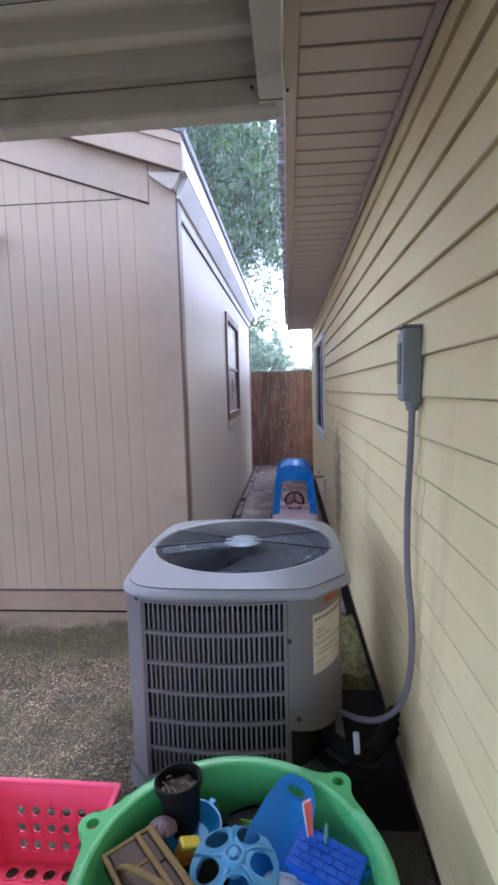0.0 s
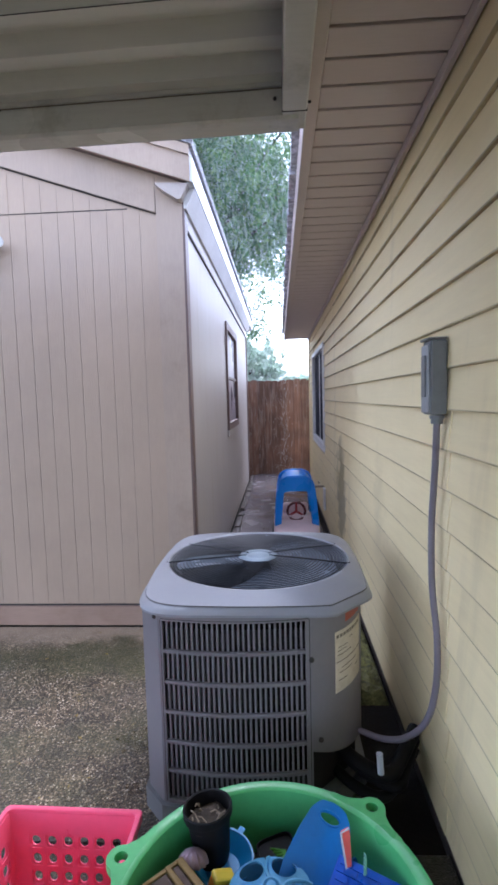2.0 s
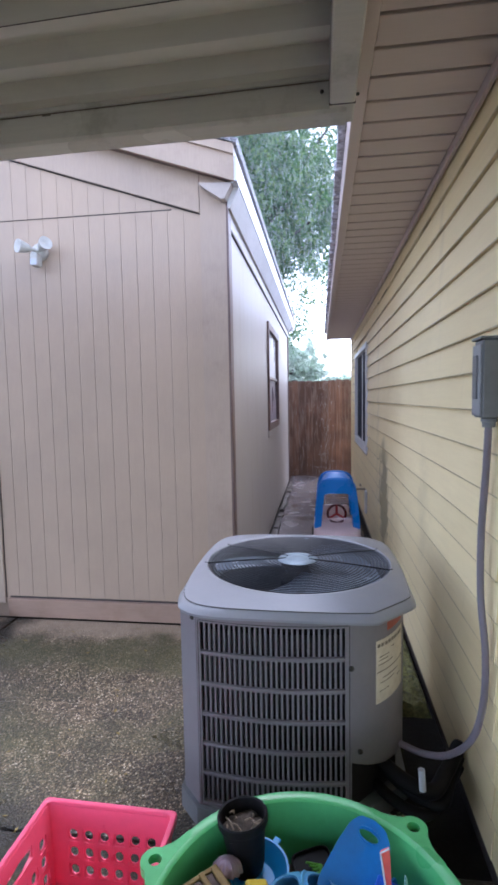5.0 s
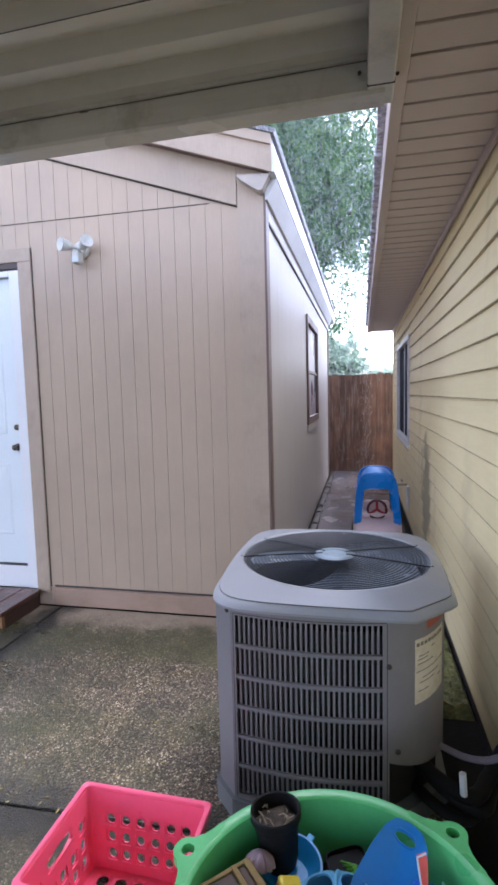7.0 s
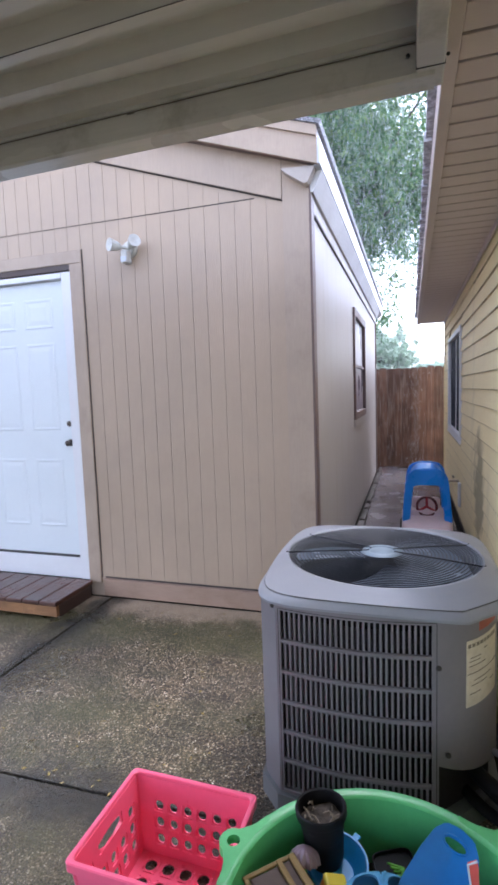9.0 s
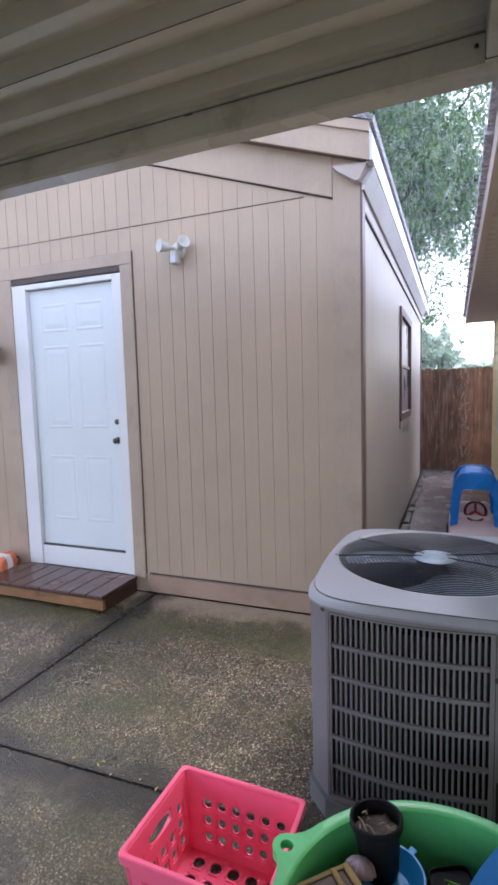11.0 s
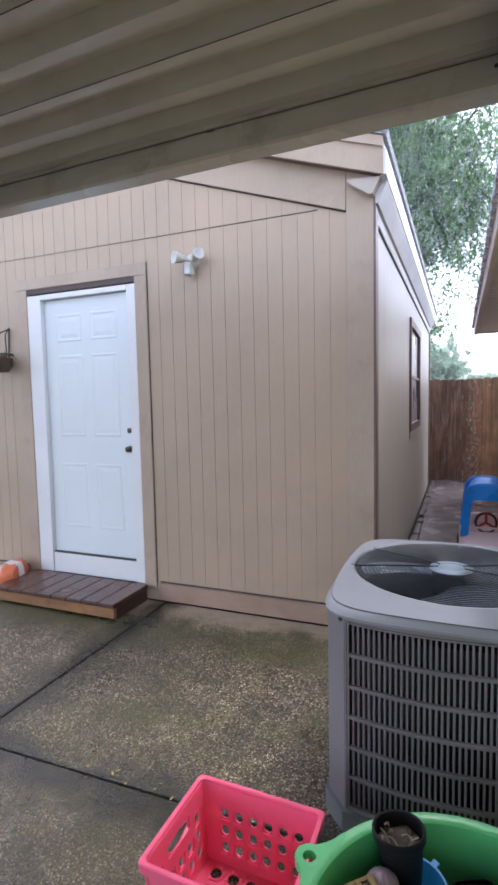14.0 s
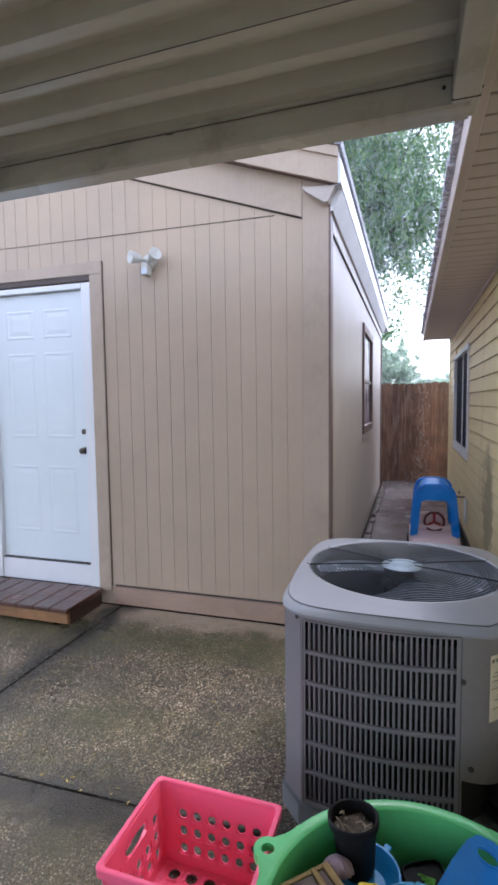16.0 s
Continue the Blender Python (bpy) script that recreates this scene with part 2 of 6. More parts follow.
BEAM = surface("cream_beam_metal", (0.62, 0.60, 0.52), 0.24, wet=0.5, var=0.08, stretch=(0.5, 6, 6), fine=12, bumps=0.08, dirt=(0.22, 0.20, 0.12), dirt_amount=0.7)
SEAM_SHADOW = surface("dark_seam_and_shadow", (0.05, 0.045, 0.04), 0.8, var=0.2, bumps=0)
AC = surface("grey_appliance_paint", (0.190, 0.180, 0.192), 0.4, var=0.06, big=4, fine=60, bumps=0.05, dirt=(0.22, 0.205, 0.19), dirt_amount=0.35)
# paler and bluer than the body: skylight on the cap is in this colour
ACCAP = surface("skylit_grey_cap", (0.255, 0.27, 0.295), 0.42, wet=0.3, var=0.05, big=4, fine=90, bumps=0.06, dirt=(0.30, 0.29, 0.28), dirt_amount=0.35)
COIL = surface("dark_coil", (0.018, 0.016, 0.018), 0.6, var=0.3, stretch=(30, 30, 1), fine=10, bumps=0.2)
WIRE = surface("black_wire", (0.022, 0.025, 0.031), 0.35, var=0.2, bumps=0)
BLADE = surface("grey_fan_blade", (0.20, 0.245, 0.31), 0.28, wet=0.4, metal=0.0, var=0.15, big=5, fine=30, bumps=0.05)
HUB = surface("polished_hub", (0.26, 0.33, 0.38), 0.42, metal=0.2, var=0.12, big=20, fine=60, bumps=0.05)
LABEL = surface("cream_label_paper", (0.66, 0.60, 0.47), 0.6, var=0.1, big=14, fine=60, bumps=0.05, dirt=(0.45, 0.36, 0.22), dirt_amount=0.5)
INK_AND_SHADOW = surface("faded_print_and_shadow", (0.22, 0.19, 0.14), 0.6, var=0.3, big=60, bumps=0)
INK = surface("black_ink", (0.04, 0.035, 0.03), 0.6, var=0.1, bumps=0)
REDINK = surface("faded_red_print", (0.42, 0.10, 0.06), 0.55, var=0.15, big=20, bumps=0)
BOXGREY = surface("grey_electrical_box", (0.17, 0.185, 0.19), 0.4, var=0.1, big=8, fine=60, bumps=0.05)
BOXLIGHT = surface("weathered_box_cover", (0.30, 0.32, 0.335), 0.4, var=0.12, big=10, fine=50, bumps=0.05)
CONDUIT = surface("grey_conduit", (0.19, 0.17, 0.20), 0.4, var=0.08, big=8, fine=40, bumps=0.04)
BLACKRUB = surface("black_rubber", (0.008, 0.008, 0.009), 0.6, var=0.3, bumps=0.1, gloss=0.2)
PINK = surface("hot_pink_plastic", (0.90, 0.13, 0.24), 0.35, var=0.05, big=5, fine=50, bumps=0.03)
GREEN = surface("green_plastic", (0.11, 0.53, 0.18), 0.34, var=0.08, big=4, fine=60, bumps=0.04, dirt=(0.06, 0.36, 0.10), dirt_amount=0.35)
BLUE = surface("blue_plastic", (0.014, 0.19, 0.56), 0.35, var=0.08, big=6, fine=60, bumps=0.03)
CARBLUE = surface("bright_blue_plastic", (0.01, 0.24, 0.80), 0.3, var=0.05, big=4, fine=60, bumps=0.03)
ROYAL = surface("royal_blue_plastic", (0.006, 0.12, 0.72), 0.35, var=0.1, big=10, fine=40, bumps=0.25)
SKYBLUE = surface("light_blue_plastic", (0.15, 0.45, 0.74), 0.35, var=0.06, big=6, fine=60, bumps=0.03)
SAUCER = surface("cyan_blue_plastic", (0.03, 0.31, 0.68), 0.35, var=0.06, big=6, fine=60, bumps=0.03)
PALEPINK = surface("faded_pink_plastic", (0.80, 0.63, 0.64), 0.45, var=0.08, big=5, fine=40, bumps=0.03)
REDPLAST = surface("red_plastic", (0.36, 0.02, 0.025), 0.35, var=0.1, big=6, bumps=0.03)
WHEELRED = surface("dark_red_plastic", (0.11, 0.012, 0.018), 0.3, var=0.1, big=6, bumps=0.03)
ORANGE = surface("orange_plastic", (0.75, 0.26, 0.03), 0.4, var=0.08, bumps=0.03)
YELLOWP = surface("yellow_plastic", (0.75, 0.60, 0.05), 0.4, var=0.08, bumps=0.03)
LIME = surface("lime_plastic", (0.16, 0.45, 0.06), 0.4, var=0.1, bumps=0.03)
PALEGREEN = surface("pale_green_plastic", (0.22, 0.50, 0.42), 0.4, var=0.1, bumps=0.03)
MAUVE = surface("mauve_plastic", (0.30, 0.22, 0.26), 0.4, var=0.12, bumps=0.03)
PALEWHITE = surface("pale_blue_white_plastic", (0.62, 0.68, 0.76), 0.4, var=0.06, bumps=0.03)
SALMON = surface("salmon_red_plastic", (0.80, 0.14, 0.11), 0.4, var=0.1, bumps=0.03)
TOYOCHRE = surface("ochre_toy_plastic", (0.21, 0.135, 0.035), 0.5, var=0.18, stretch=(1, 8, 1), fine=25, bumps=0.2)
TOYBROWN = surface("brown_toy_plastic", (0.085, 0.055, 0.038), 0.5, var=0.15, stretch=(1, 8, 1), fine=25, bumps=0.2)
POTBLACK = surface("black_pot_plastic", (0.007, 0.007, 0.008), 0.5, gloss=0.25, var=0.25, bumps=0.05)
SOIL = surface("dry_soil", (0.10, 0.08, 0.06), 0.9, var=0.4, big=30, fine=120, bumps=0.8)
STRAW = surface("dry_straw", (0.36, 0.30, 0.22), 0.8, var=0.25, bumps=0.1)
FENCE = surface("weathered_cedar", (0.27, 0.14, 0.09), 0.6, var=0.35, big=3, stretch=(6, 6, 0.35), fine=14, bumps=0.5, dirt=(0.46, 0.36, 0.31), dirt_amount=0.75, streak=True, per_object=0.55)
DECK = surface("wet_brown_deck", (0.13, 0.062, 0.045), 0.2, var=0.35, stretch=(8, 0.6, 8), fine=16, bumps=0.3, per_object=0.3, rough_var=0.12)
RAWWOOD = surface("raw_lumber", (0.36, 0.18, 0.075), 0.6, var=0.3, big=2.5, stretch=(0.6, 8, 8), fine=18, bumps=0.3, dirt=(0.10, 0.055, 0.03), dirt_amount=0.8)
WOOD_AND_SHADE = surface("dark_wet_lumber_and_shade", (0.07, 0.04, 0.03), 0.45, var=0.25, stretch=(6, 1, 6), fine=18, bumps=0.3)
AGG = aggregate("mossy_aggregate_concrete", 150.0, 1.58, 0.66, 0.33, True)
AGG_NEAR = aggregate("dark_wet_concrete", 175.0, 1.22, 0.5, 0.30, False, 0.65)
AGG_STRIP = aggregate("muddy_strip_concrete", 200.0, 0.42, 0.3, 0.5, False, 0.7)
AGG_PATH = surface("wet_path_concrete", (0.16, 0.145, 0.15), 0.24, var=0.16, big=3.0, fine=90, bumps=0.12, dirt=(0.10, 0.085, 0.08), dirt_amount=0.35, rough_var=0.06)
DIRT = surface("dark_wet_soil", (0.016, 0.013, 0.010), 0.7, gloss=0.15, var=0.4, big=3, fine=60, bumps=0.8, dirt=(0.035, 0.04, 0.014), dirt_amount=0.4)
LITTER = surface("moss_litter", (0.24, 0.24, 0.08), 0.7, var=0.6, big=25, fine=90, bumps=0.9, dirt=(0.05, 0.06, 0.02), dirt_amount=0.9)
STONE = surface("dark_edging_stone", (0.085, 0.072, 0.066), 0.55, var=0.3, big=8, fine=50, bumps=0.5, per_object=0.2)
SHINGLE = shingle_mat()
# pale and dark speckle stands in for water glinting on the wet edge
DRIPEDGE = surface("glinting_drip_edge", (0.66, 0.66, 0.72), 0.25, wet=0.5, var=0.35, big=26, fine=90, stretch=(1, 0.5, 1), bumps=0.3, dirt=(0.06, 0.06, 0.07), dirt_amount=0.9)
LEAF = leaf_mat("leaf_green", (0.085, 0.19, 0.085), (0.125, 0.27, 0.11), (0.27, 0.42, 0.13))
# rain haze over the far trees is mixed into these pale leaf colours
LEAF_FAR = leaf_mat("leaf_hazed", (0.40, 0.52, 0.40), (0.45, 0.57, 0.44), (0.50, 0.62, 0.48))
BARK = surface("grey_bark", (0.12, 0.10, 0.085), 0.85, var=0.3, stretch=(4, 4, 0.6), fine=12, bumps=0.8)
GLASS = glass_mat("dark_window_glass")
BLIND = surface("pale_blind_behind_glass", (0.30, 0.27, 0.31), 0.32, gloss=0.35, var=0.1, stretch=(1, 1, 12), fine=8, bumps=0.0)
SCREEN = surface("navy_insect_screen", (0.018, 0.022, 0.04), 0.8, var=0.2, fine=200, bumps=0.2, gloss=0.15)
WATER = surface("falling_water", (0.80, 0.83, 0.86), 0.15, var=0.05, bumps=0)
IRON = surface("black_iron", (0.02, 0.02, 0.02), 0.5, var=0.2, bumps=0.1)
BRASS = surface("dark_bronze_hardware", (0.10, 0.085, 0.07), 0.35, metal=0.8, var=0.1, bumps=0.03)
BAGWHITE = surface("white_bag_plastic", (0.70, 0.68, 0.66), 0.4, var=0.08, big=12, fine=40, bumps=0.3)
BAGNAVY = surface("navy_bag_print", (0.02, 0.025, 0.09), 0.4, var=0.1, big=12, fine=40, bumps=0.2)
BAGORANGE = surface("orange_bag_print", (0.70, 0.17, 0.06), 0.4, var=0.1, big=12, fine=40, bumps=0.3)


# ---- builders ----
def bm_new():
    return bmesh.new()


def box(bm, x0, x1, y0, y1, z0, z1, bevel=0.0, m=None):
    """An axis-aligned block, with its edges rounded by bevel; m turns it."""
    out = bmesh.ops.create_cube(bm, size=1.0)
    vs = out["verts"]
    for v in vs:
        v.co = Vector(((x0 + x1) / 2 + v.co.x * (x1 - x0), (y0 + y1) / 2 + v.co.y * (y1 - y0), (z0 + z1) / 2 + v.co.z * (z1 - z0)))
    if m is not None:
        bmesh.ops.transform(bm, matrix=m, verts=vs)
    if bevel:
        es = list({e for v in vs for e in v.link_edges})
        bmesh.ops.bevel(bm, geom=es, offset=bevel, segments=2, profile=0.5, affect="EDGES")
    return bm


def prism(bm, pts, axis, a, b):
    """A polygon (two coordinates, in order) drawn out along an axis from a to b."""
    def at(p, q, h):
        return {"x": (h, p, q), "y": (p, h, q), "z": (p, q, h)}[axis]
    lo = [bm.verts.new(at(p, q, a)) for p, q in pts]
    hi = [bm.verts.new(at(p, q, b)) for p, q in pts]
    n = len(pts)
    bm.faces.new(lo), bm.faces.new(list(reversed(hi)))
    for i in range(n):
        bm.faces.new((lo[(i + 1) % n], lo[i], hi[i], hi[(i + 1) % n]))
    bmesh.ops.recalc_face_normals(bm, faces=bm.faces)
    return bm


def rings(bm, loops, closed=True, cap_start=False, cap_end=False):
    """Skin over a row of loops of points with equal counts."""
    rows = [[bm.verts.new(p) for p in lp] for lp in loops]
    n = len(rows[0])
    for r0, r1 in zip(rows, rows[1:]):
        for i in range(n if closed else n - 1):
            bm.faces.new((r0[i], r0[(i + 1) % n], r1[(i + 1) % n], r1[i]))
    if cap_start:
        bm.faces.new(list(reversed(rows[0])))
    if cap_end:
        bm.faces.new(rows[-1])
    bmesh.ops.recalc_face_normals(bm, faces=bm.faces)
    return bm


def lathe(bm, profile, cx, cy, n=40, cap_start=False, cap_end=False):
    loops = [[(cx + r * math.cos(2 * math.pi * i / n), cy + r * math.sin(2 * math.pi * i / n), z) for i in range(n)] for r, z in profile]
    return rings(bm, loops, True, cap_start, cap_end)


def tube(bm, pts, radius, n=10, closed=False):
    """A round bar along points; radius may be one number or one for each point."""
    pts = [Vector(p) for p in pts]
    rad = radius if isinstance(radius, (list, tuple)) else [radius] * len(pts)
    loops, side = [], None
    for i, p in enumerate(pts):
        a = pts[i - 1] if (i or closed) else p
        b = pts[(i + 1) % len(pts)] if (i < len(pts) - 1 or closed) else p
        d = (b - a).normalized()
        if side is None:
            side = d.cross(Vector((0, 0, 1)))
            if side.length < 0.3:
                side = d.cross(Vector((1, 0, 0)))
        side = (side - d * side.dot(d)).normalized()
        up = side.cross(d)
        loops.append([p + (side * math.cos(2 * math.pi * k / n) + up * math.sin(2 * math.pi * k / n)) * rad[i] for k in range(n)])
    if closed:
        loops.append(loops[0])
        return rings(bm, loops)
    return rings(bm, loops, True, True, True)


def curve_pts(ctrl, steps=8):
    """Points on a smooth line through the control points."""
    c = [Vector(p) for p in ctrl]
    c = [c[0] * 2 - c[1]] + c + [c[-1] * 2 - c[-2]]
    out = []
    for i in range(1, len(c) - 2):
        for k in range(steps):
            t = k / steps
            out.append(0.5 * ((2 * c[i]) + (c[i + 1] - c[i - 1]) * t + (2 * c[i - 1] - 5 * c[i] + 4 * c[i + 1] - c[i + 2]) * t * t
                              + (3 * c[i] - c[i - 1] - 3 * c[i + 1] + c[i + 2]) * t ** 3))
    return out + [c[-2]]


def mesh_of(name, bm, material, smooth=False):
    me = bpy.data.meshes.new(name)
    bm.to_mesh(me)
    bm.free()
    me.materials.append(material)
    if smooth:
        me.polygons.foreach_set("use_smooth", [True] * len(me.polygons))
        me.set_sharp_from_angle(angle=radians(40))
    return me


def part(name, bm, material, parent=None, label="", smooth=False):
    ob = new(name, mesh_of(name, bm, material, smooth))
    if parent is not None:
        ob.parent = parent
    return tagged(ob, label)


def thing(name, label, category, group="", kind=""):
    return tagged(new(name), label, category, group, kind)


def setting(name, bm, material, label, category, smooth=False):
    return tagged(part(name, bm, material, None, "", smooth), label, category, "", "structure")


# ---- ground, slabs and path ----
SHED_X, SHED_Y, SHED_FAR, SHED_LEFT = -0.628, 3.41, 9.40, -5.0
HOUSE_X, HOUSE_END, SOFFIT_Z = 0.465, 8.92, 2.445
bm = bm_new()
n = 60
ext = 400.0
vs = {}
for i in range(n + 1):
    for j in range(n + 1):
        u, v = (2 * i / n - 1), (2 * j / n - 1)
        x, y = ext * u * abs(u) ** 1.5, 3 + ext * v * abs(v) ** 1.5
        vs[i, j] = bm.verts.new((x, y, -0.05 + 0.008 * noise.noise((x * 1.5, y * 1.5, 0))))
for i in range(n):
    for j in range(n):
        bm.faces.new((vs[i, j], vs[i + 1, j], vs[i + 1, j + 1], vs[i, j + 1]))
setting("ground", bm, DIRT, "dark wet soil with moss round the slabs", "ground")

pavement = tagged(new("pavement"), "exposed-aggregate concrete slabs, wet and mossy", "pavement", "", "structure")


def slab(pts, material):
    bm = bm_new()
    prism(bm, pts, "z", -0.09, 0.0)
    es = [e for e in bm.edges if abs(e.verts[0].co.z) < 1e-5 and abs(e.verts[1].co.z) < 1e-5]
    bmesh.ops.bevel(bm, geom=es, offset=0.008, segments=2, profile=0.5, affect="EDGES")
    return part("slab", bm, material, pavement)


slab([(-2.147, 1.735), (0.235, 1.785), (0.235, 3.395), (-2.145, 3.395)], AGG)
slab([(-5.2, 1.690), (-2.157, 1.735), (-2.157, 3.395), (-5.2, 3.395)], AGG)
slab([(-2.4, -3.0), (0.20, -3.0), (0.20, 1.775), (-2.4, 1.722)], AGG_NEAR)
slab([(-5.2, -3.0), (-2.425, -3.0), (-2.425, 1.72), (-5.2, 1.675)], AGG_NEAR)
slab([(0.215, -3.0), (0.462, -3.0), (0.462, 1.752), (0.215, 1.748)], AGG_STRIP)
slab([(-0.605, 3.42), (0.40, 3.42), (0.40, 6.6), (-0.605, 6.6)], AGG_PATH)
slab([(-0.605, 6.62), (0.40, 6.62), (0.40, 10.0), (-0.605, 10.0)], AGG_PATH)

rnd = random.Random(4)
y = 3.7
while y < 9.6:
    ln = rnd.uniform(0.16, 0.3)
    bm = bm_new()
    box(bm, -0.592, -0.530 + rnd.uniform(-0.012, 0.012), y, y + ln - 0.025, -0.03, rnd.uniform(0.02, 0.05), 0.014)
    for v in bm.verts:
        v.co += Vector((noise.noise(v.co * 9), noise.noise(v.co * 9 + Vector((7, 0, 0))), noise.noise(v.co * 9 + Vector((0, 9, 0))))) * 0.018
    ob = part("edging_stone", bm, STONE)
    tagged(ob, "dark weathered stone edging the path beside the shed", "stone", "stones along the shed")
    y += ln + rnd.uniform(-0.02, 0.03)

bm = bm_new()
vs = {}
for i in range(25):
    for j in range(60):
        x, y = 0.245 + 0.215 * i / 24, 2.62 + 0.78 * j / 59
        edge = min(1, min(i, 24 - i) / 3, min(j, 59 - j) / 3)
        vs[i, j] = bm.verts.new((x, y, -0.055 + edge * (0.055 + 0.02 * noise.noise((x * 25, y * 25, 3)) + 0.012 * noise.noise((x * 70, y * 70, 5)))))
for i in range(24):
    for j in range(59):
        bm.faces.new((vs[i, j], vs[i + 1, j], vs[i + 1, j + 1], vs[i, j + 1]))
tagged(part("moss_litter", bm, LITTER, None, "", True), "yellow-green moss and leaf litter beside the wall", "moss", "", "stuff")

# fallen leaves and bits on the slabs
DRYLEAF = surface("fallen_leaf", (0.40, 0.30, 0.08), 0.6, var=0.4, big=40, bumps=0.1)
rnd = random.Random(77)
bm = bm_new()
for i in range(60):
    if i % 5:
        x, y = rnd.uniform(-3.2, -0.6), rnd.uniform(1.8, 3.3)
    else:
        x, y = rnd.uniform(-2.4, -0.8), 1.745 + rnd.uniform(-0.02, 0.06)
    a, L, W = rnd.uniform(0, 6.28), rnd.uniform(0.006, 0.016), rnd.uniform(0.003, 0.007)
    d, w = Vector((math.cos(a), math.sin(a), 0)), Vector((-math.sin(a), math.cos(a), 0))
    c = Vector((x, y, 0.0025))
    bm.faces.new([bm.verts.new(p) for p in (c - d * L, c + w * W + Vector((0, 0, 0.002)), c + d * L, c - w * W)])
tagged(part("fallen_leaves", bm, DRYLEAF), "small yellow-brown leaves scattered on the wet slabs", "leaves", "", "stuff")

# ---- the yellow house ----
house = tagged(new("wall_east"), "pale yellow lap-sided house wall with mildew streaks", "wall", "", "structure")
bm = bm_new()
WY0, WY1, WZ0, WZ1 = 6.12, 7.95, 0.86, 2.10
for y0, y1, z0, z1 in ((-3.0, WY0, -0.1, 2.6), (WY1, HOUSE_END, -0.1, 2.6), (WY0, WY1, -0.1, WZ0), (WY0, WY1, WZ1, 2.6)):
    box(bm, HOUSE_X + 0.022, HOUSE_X + 0.16, y0, y1, z0, z1)
part("backing", bm, YELLOW, house)


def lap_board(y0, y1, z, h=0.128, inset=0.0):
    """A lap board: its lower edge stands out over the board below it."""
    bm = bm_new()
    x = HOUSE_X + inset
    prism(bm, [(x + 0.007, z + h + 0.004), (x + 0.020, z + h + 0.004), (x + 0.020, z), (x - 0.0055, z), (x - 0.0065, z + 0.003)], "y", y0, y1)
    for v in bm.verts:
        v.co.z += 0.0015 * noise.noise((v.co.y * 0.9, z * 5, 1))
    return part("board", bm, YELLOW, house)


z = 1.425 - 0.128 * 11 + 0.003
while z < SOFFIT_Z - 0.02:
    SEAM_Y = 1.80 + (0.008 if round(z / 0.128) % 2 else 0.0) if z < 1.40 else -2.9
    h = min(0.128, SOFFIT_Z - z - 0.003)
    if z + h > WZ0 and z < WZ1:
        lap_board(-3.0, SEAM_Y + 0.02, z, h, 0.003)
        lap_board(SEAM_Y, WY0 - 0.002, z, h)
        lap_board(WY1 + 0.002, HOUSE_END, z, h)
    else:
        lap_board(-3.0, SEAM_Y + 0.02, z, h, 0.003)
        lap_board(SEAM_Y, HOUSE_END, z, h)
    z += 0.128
bm = bm_new()
box(bm, HOUSE_X - 0.012, HOUSE_X + 0.1, HOUSE_END, HOUSE_END + 0.02, -0.05, SOFFIT_Z, 0.003)
box(bm, HOUSE_X - 0.012, HOUSE_X + 0.0, HOUSE_END - 0.09, HOUSE_END, -0.05, SOFFIT_Z, 0.003)
part("corner_board", bm, YELLOW, house)
bm = bm_new()
box(bm, HOUSE_X + 0.002, HOUSE_X + 0.021, -3.0, HOUSE_END, -0.1, 0.02, 0.002)
part("foundation", bm, STONE, house)
bm = bm_new()
box(bm, HOUSE_X + 0.17, HOUSE_X + 4.0, HOUSE_END - 0.15, HOUSE_END, -0.1, 2.6)
setting("wall_north", bm, YELLOW, "end wall of the yellow house", "wall")

# house window
win = tagged(new("window_1"), "white vinyl slider window with dark insect screens", "window", "", "structure")
for nm, (y0, y1, z0, z1) in {"frame_top": (WY0, WY1, WZ1 - 0.06, WZ1), "frame_bottom": (WY0, WY1, WZ0, WZ0 + 0.06),
                             "frame_near": (WY0, WY0 + 0.07, WZ0 + 0.06, WZ1 - 0.06), "frame_far": (WY1 - 0.07, WY1, WZ0 + 0.06, WZ1 - 0.06)}.items():
    bm = bm_new()
    box(bm, HOUSE_X - 0.018, HOUSE_X + 0.06, y0, y1, z0, z1, 0.005)
    part("window_frame", bm, WHITE, win)
bm = bm_new()
box(bm, HOUSE_X - 0.02, HOUSE_X + 0.06, WY0 - 0.012, WY1 + 0.012, WZ0 - 0.03, WZ0 - 0.001, 0.005)
part("window_sill", bm, WHITE, win)
bm = bm_new()
ym = (WY0 + WY1) / 2
box(bm, HOUSE_X + 0.015, HOUSE_X + 0.05, ym - 0.025, ym + 0.025, WZ0 + 0.06, WZ1 - 0.06, 0.004)
part("meeting_rail", bm, WHITE, win)
for y0, y1 in ((WY0 + 0.07, ym - 0.025), (ym + 0.025, WY1 - 0.07)):
    bm = bm_new()
    box(bm, HOUSE_X + 0.030, HOUSE_X + 0.038, y0, y1, WZ0 + 0.06, WZ1 - 0.06)
    pane = part("pane", bm, GLASS, win)
    bm = bm_new()
    box(bm, HOUSE_X + 0.022, HOUSE_X + 0.0235, y0 + 0.001, y1 - 0.001, WZ0 + 0.061, WZ1 - 0.061)
    part("insect_screen", bm, SCREEN, pane, "dark insect screen")
# black sheet added behind the panes in place of the room's darkness
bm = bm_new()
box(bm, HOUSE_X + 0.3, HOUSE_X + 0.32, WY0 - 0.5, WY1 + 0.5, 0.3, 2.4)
setting("room_dark_sheet", bm, BLACKRUB, "black sheet standing in for the unlit room behind the window", "wall")

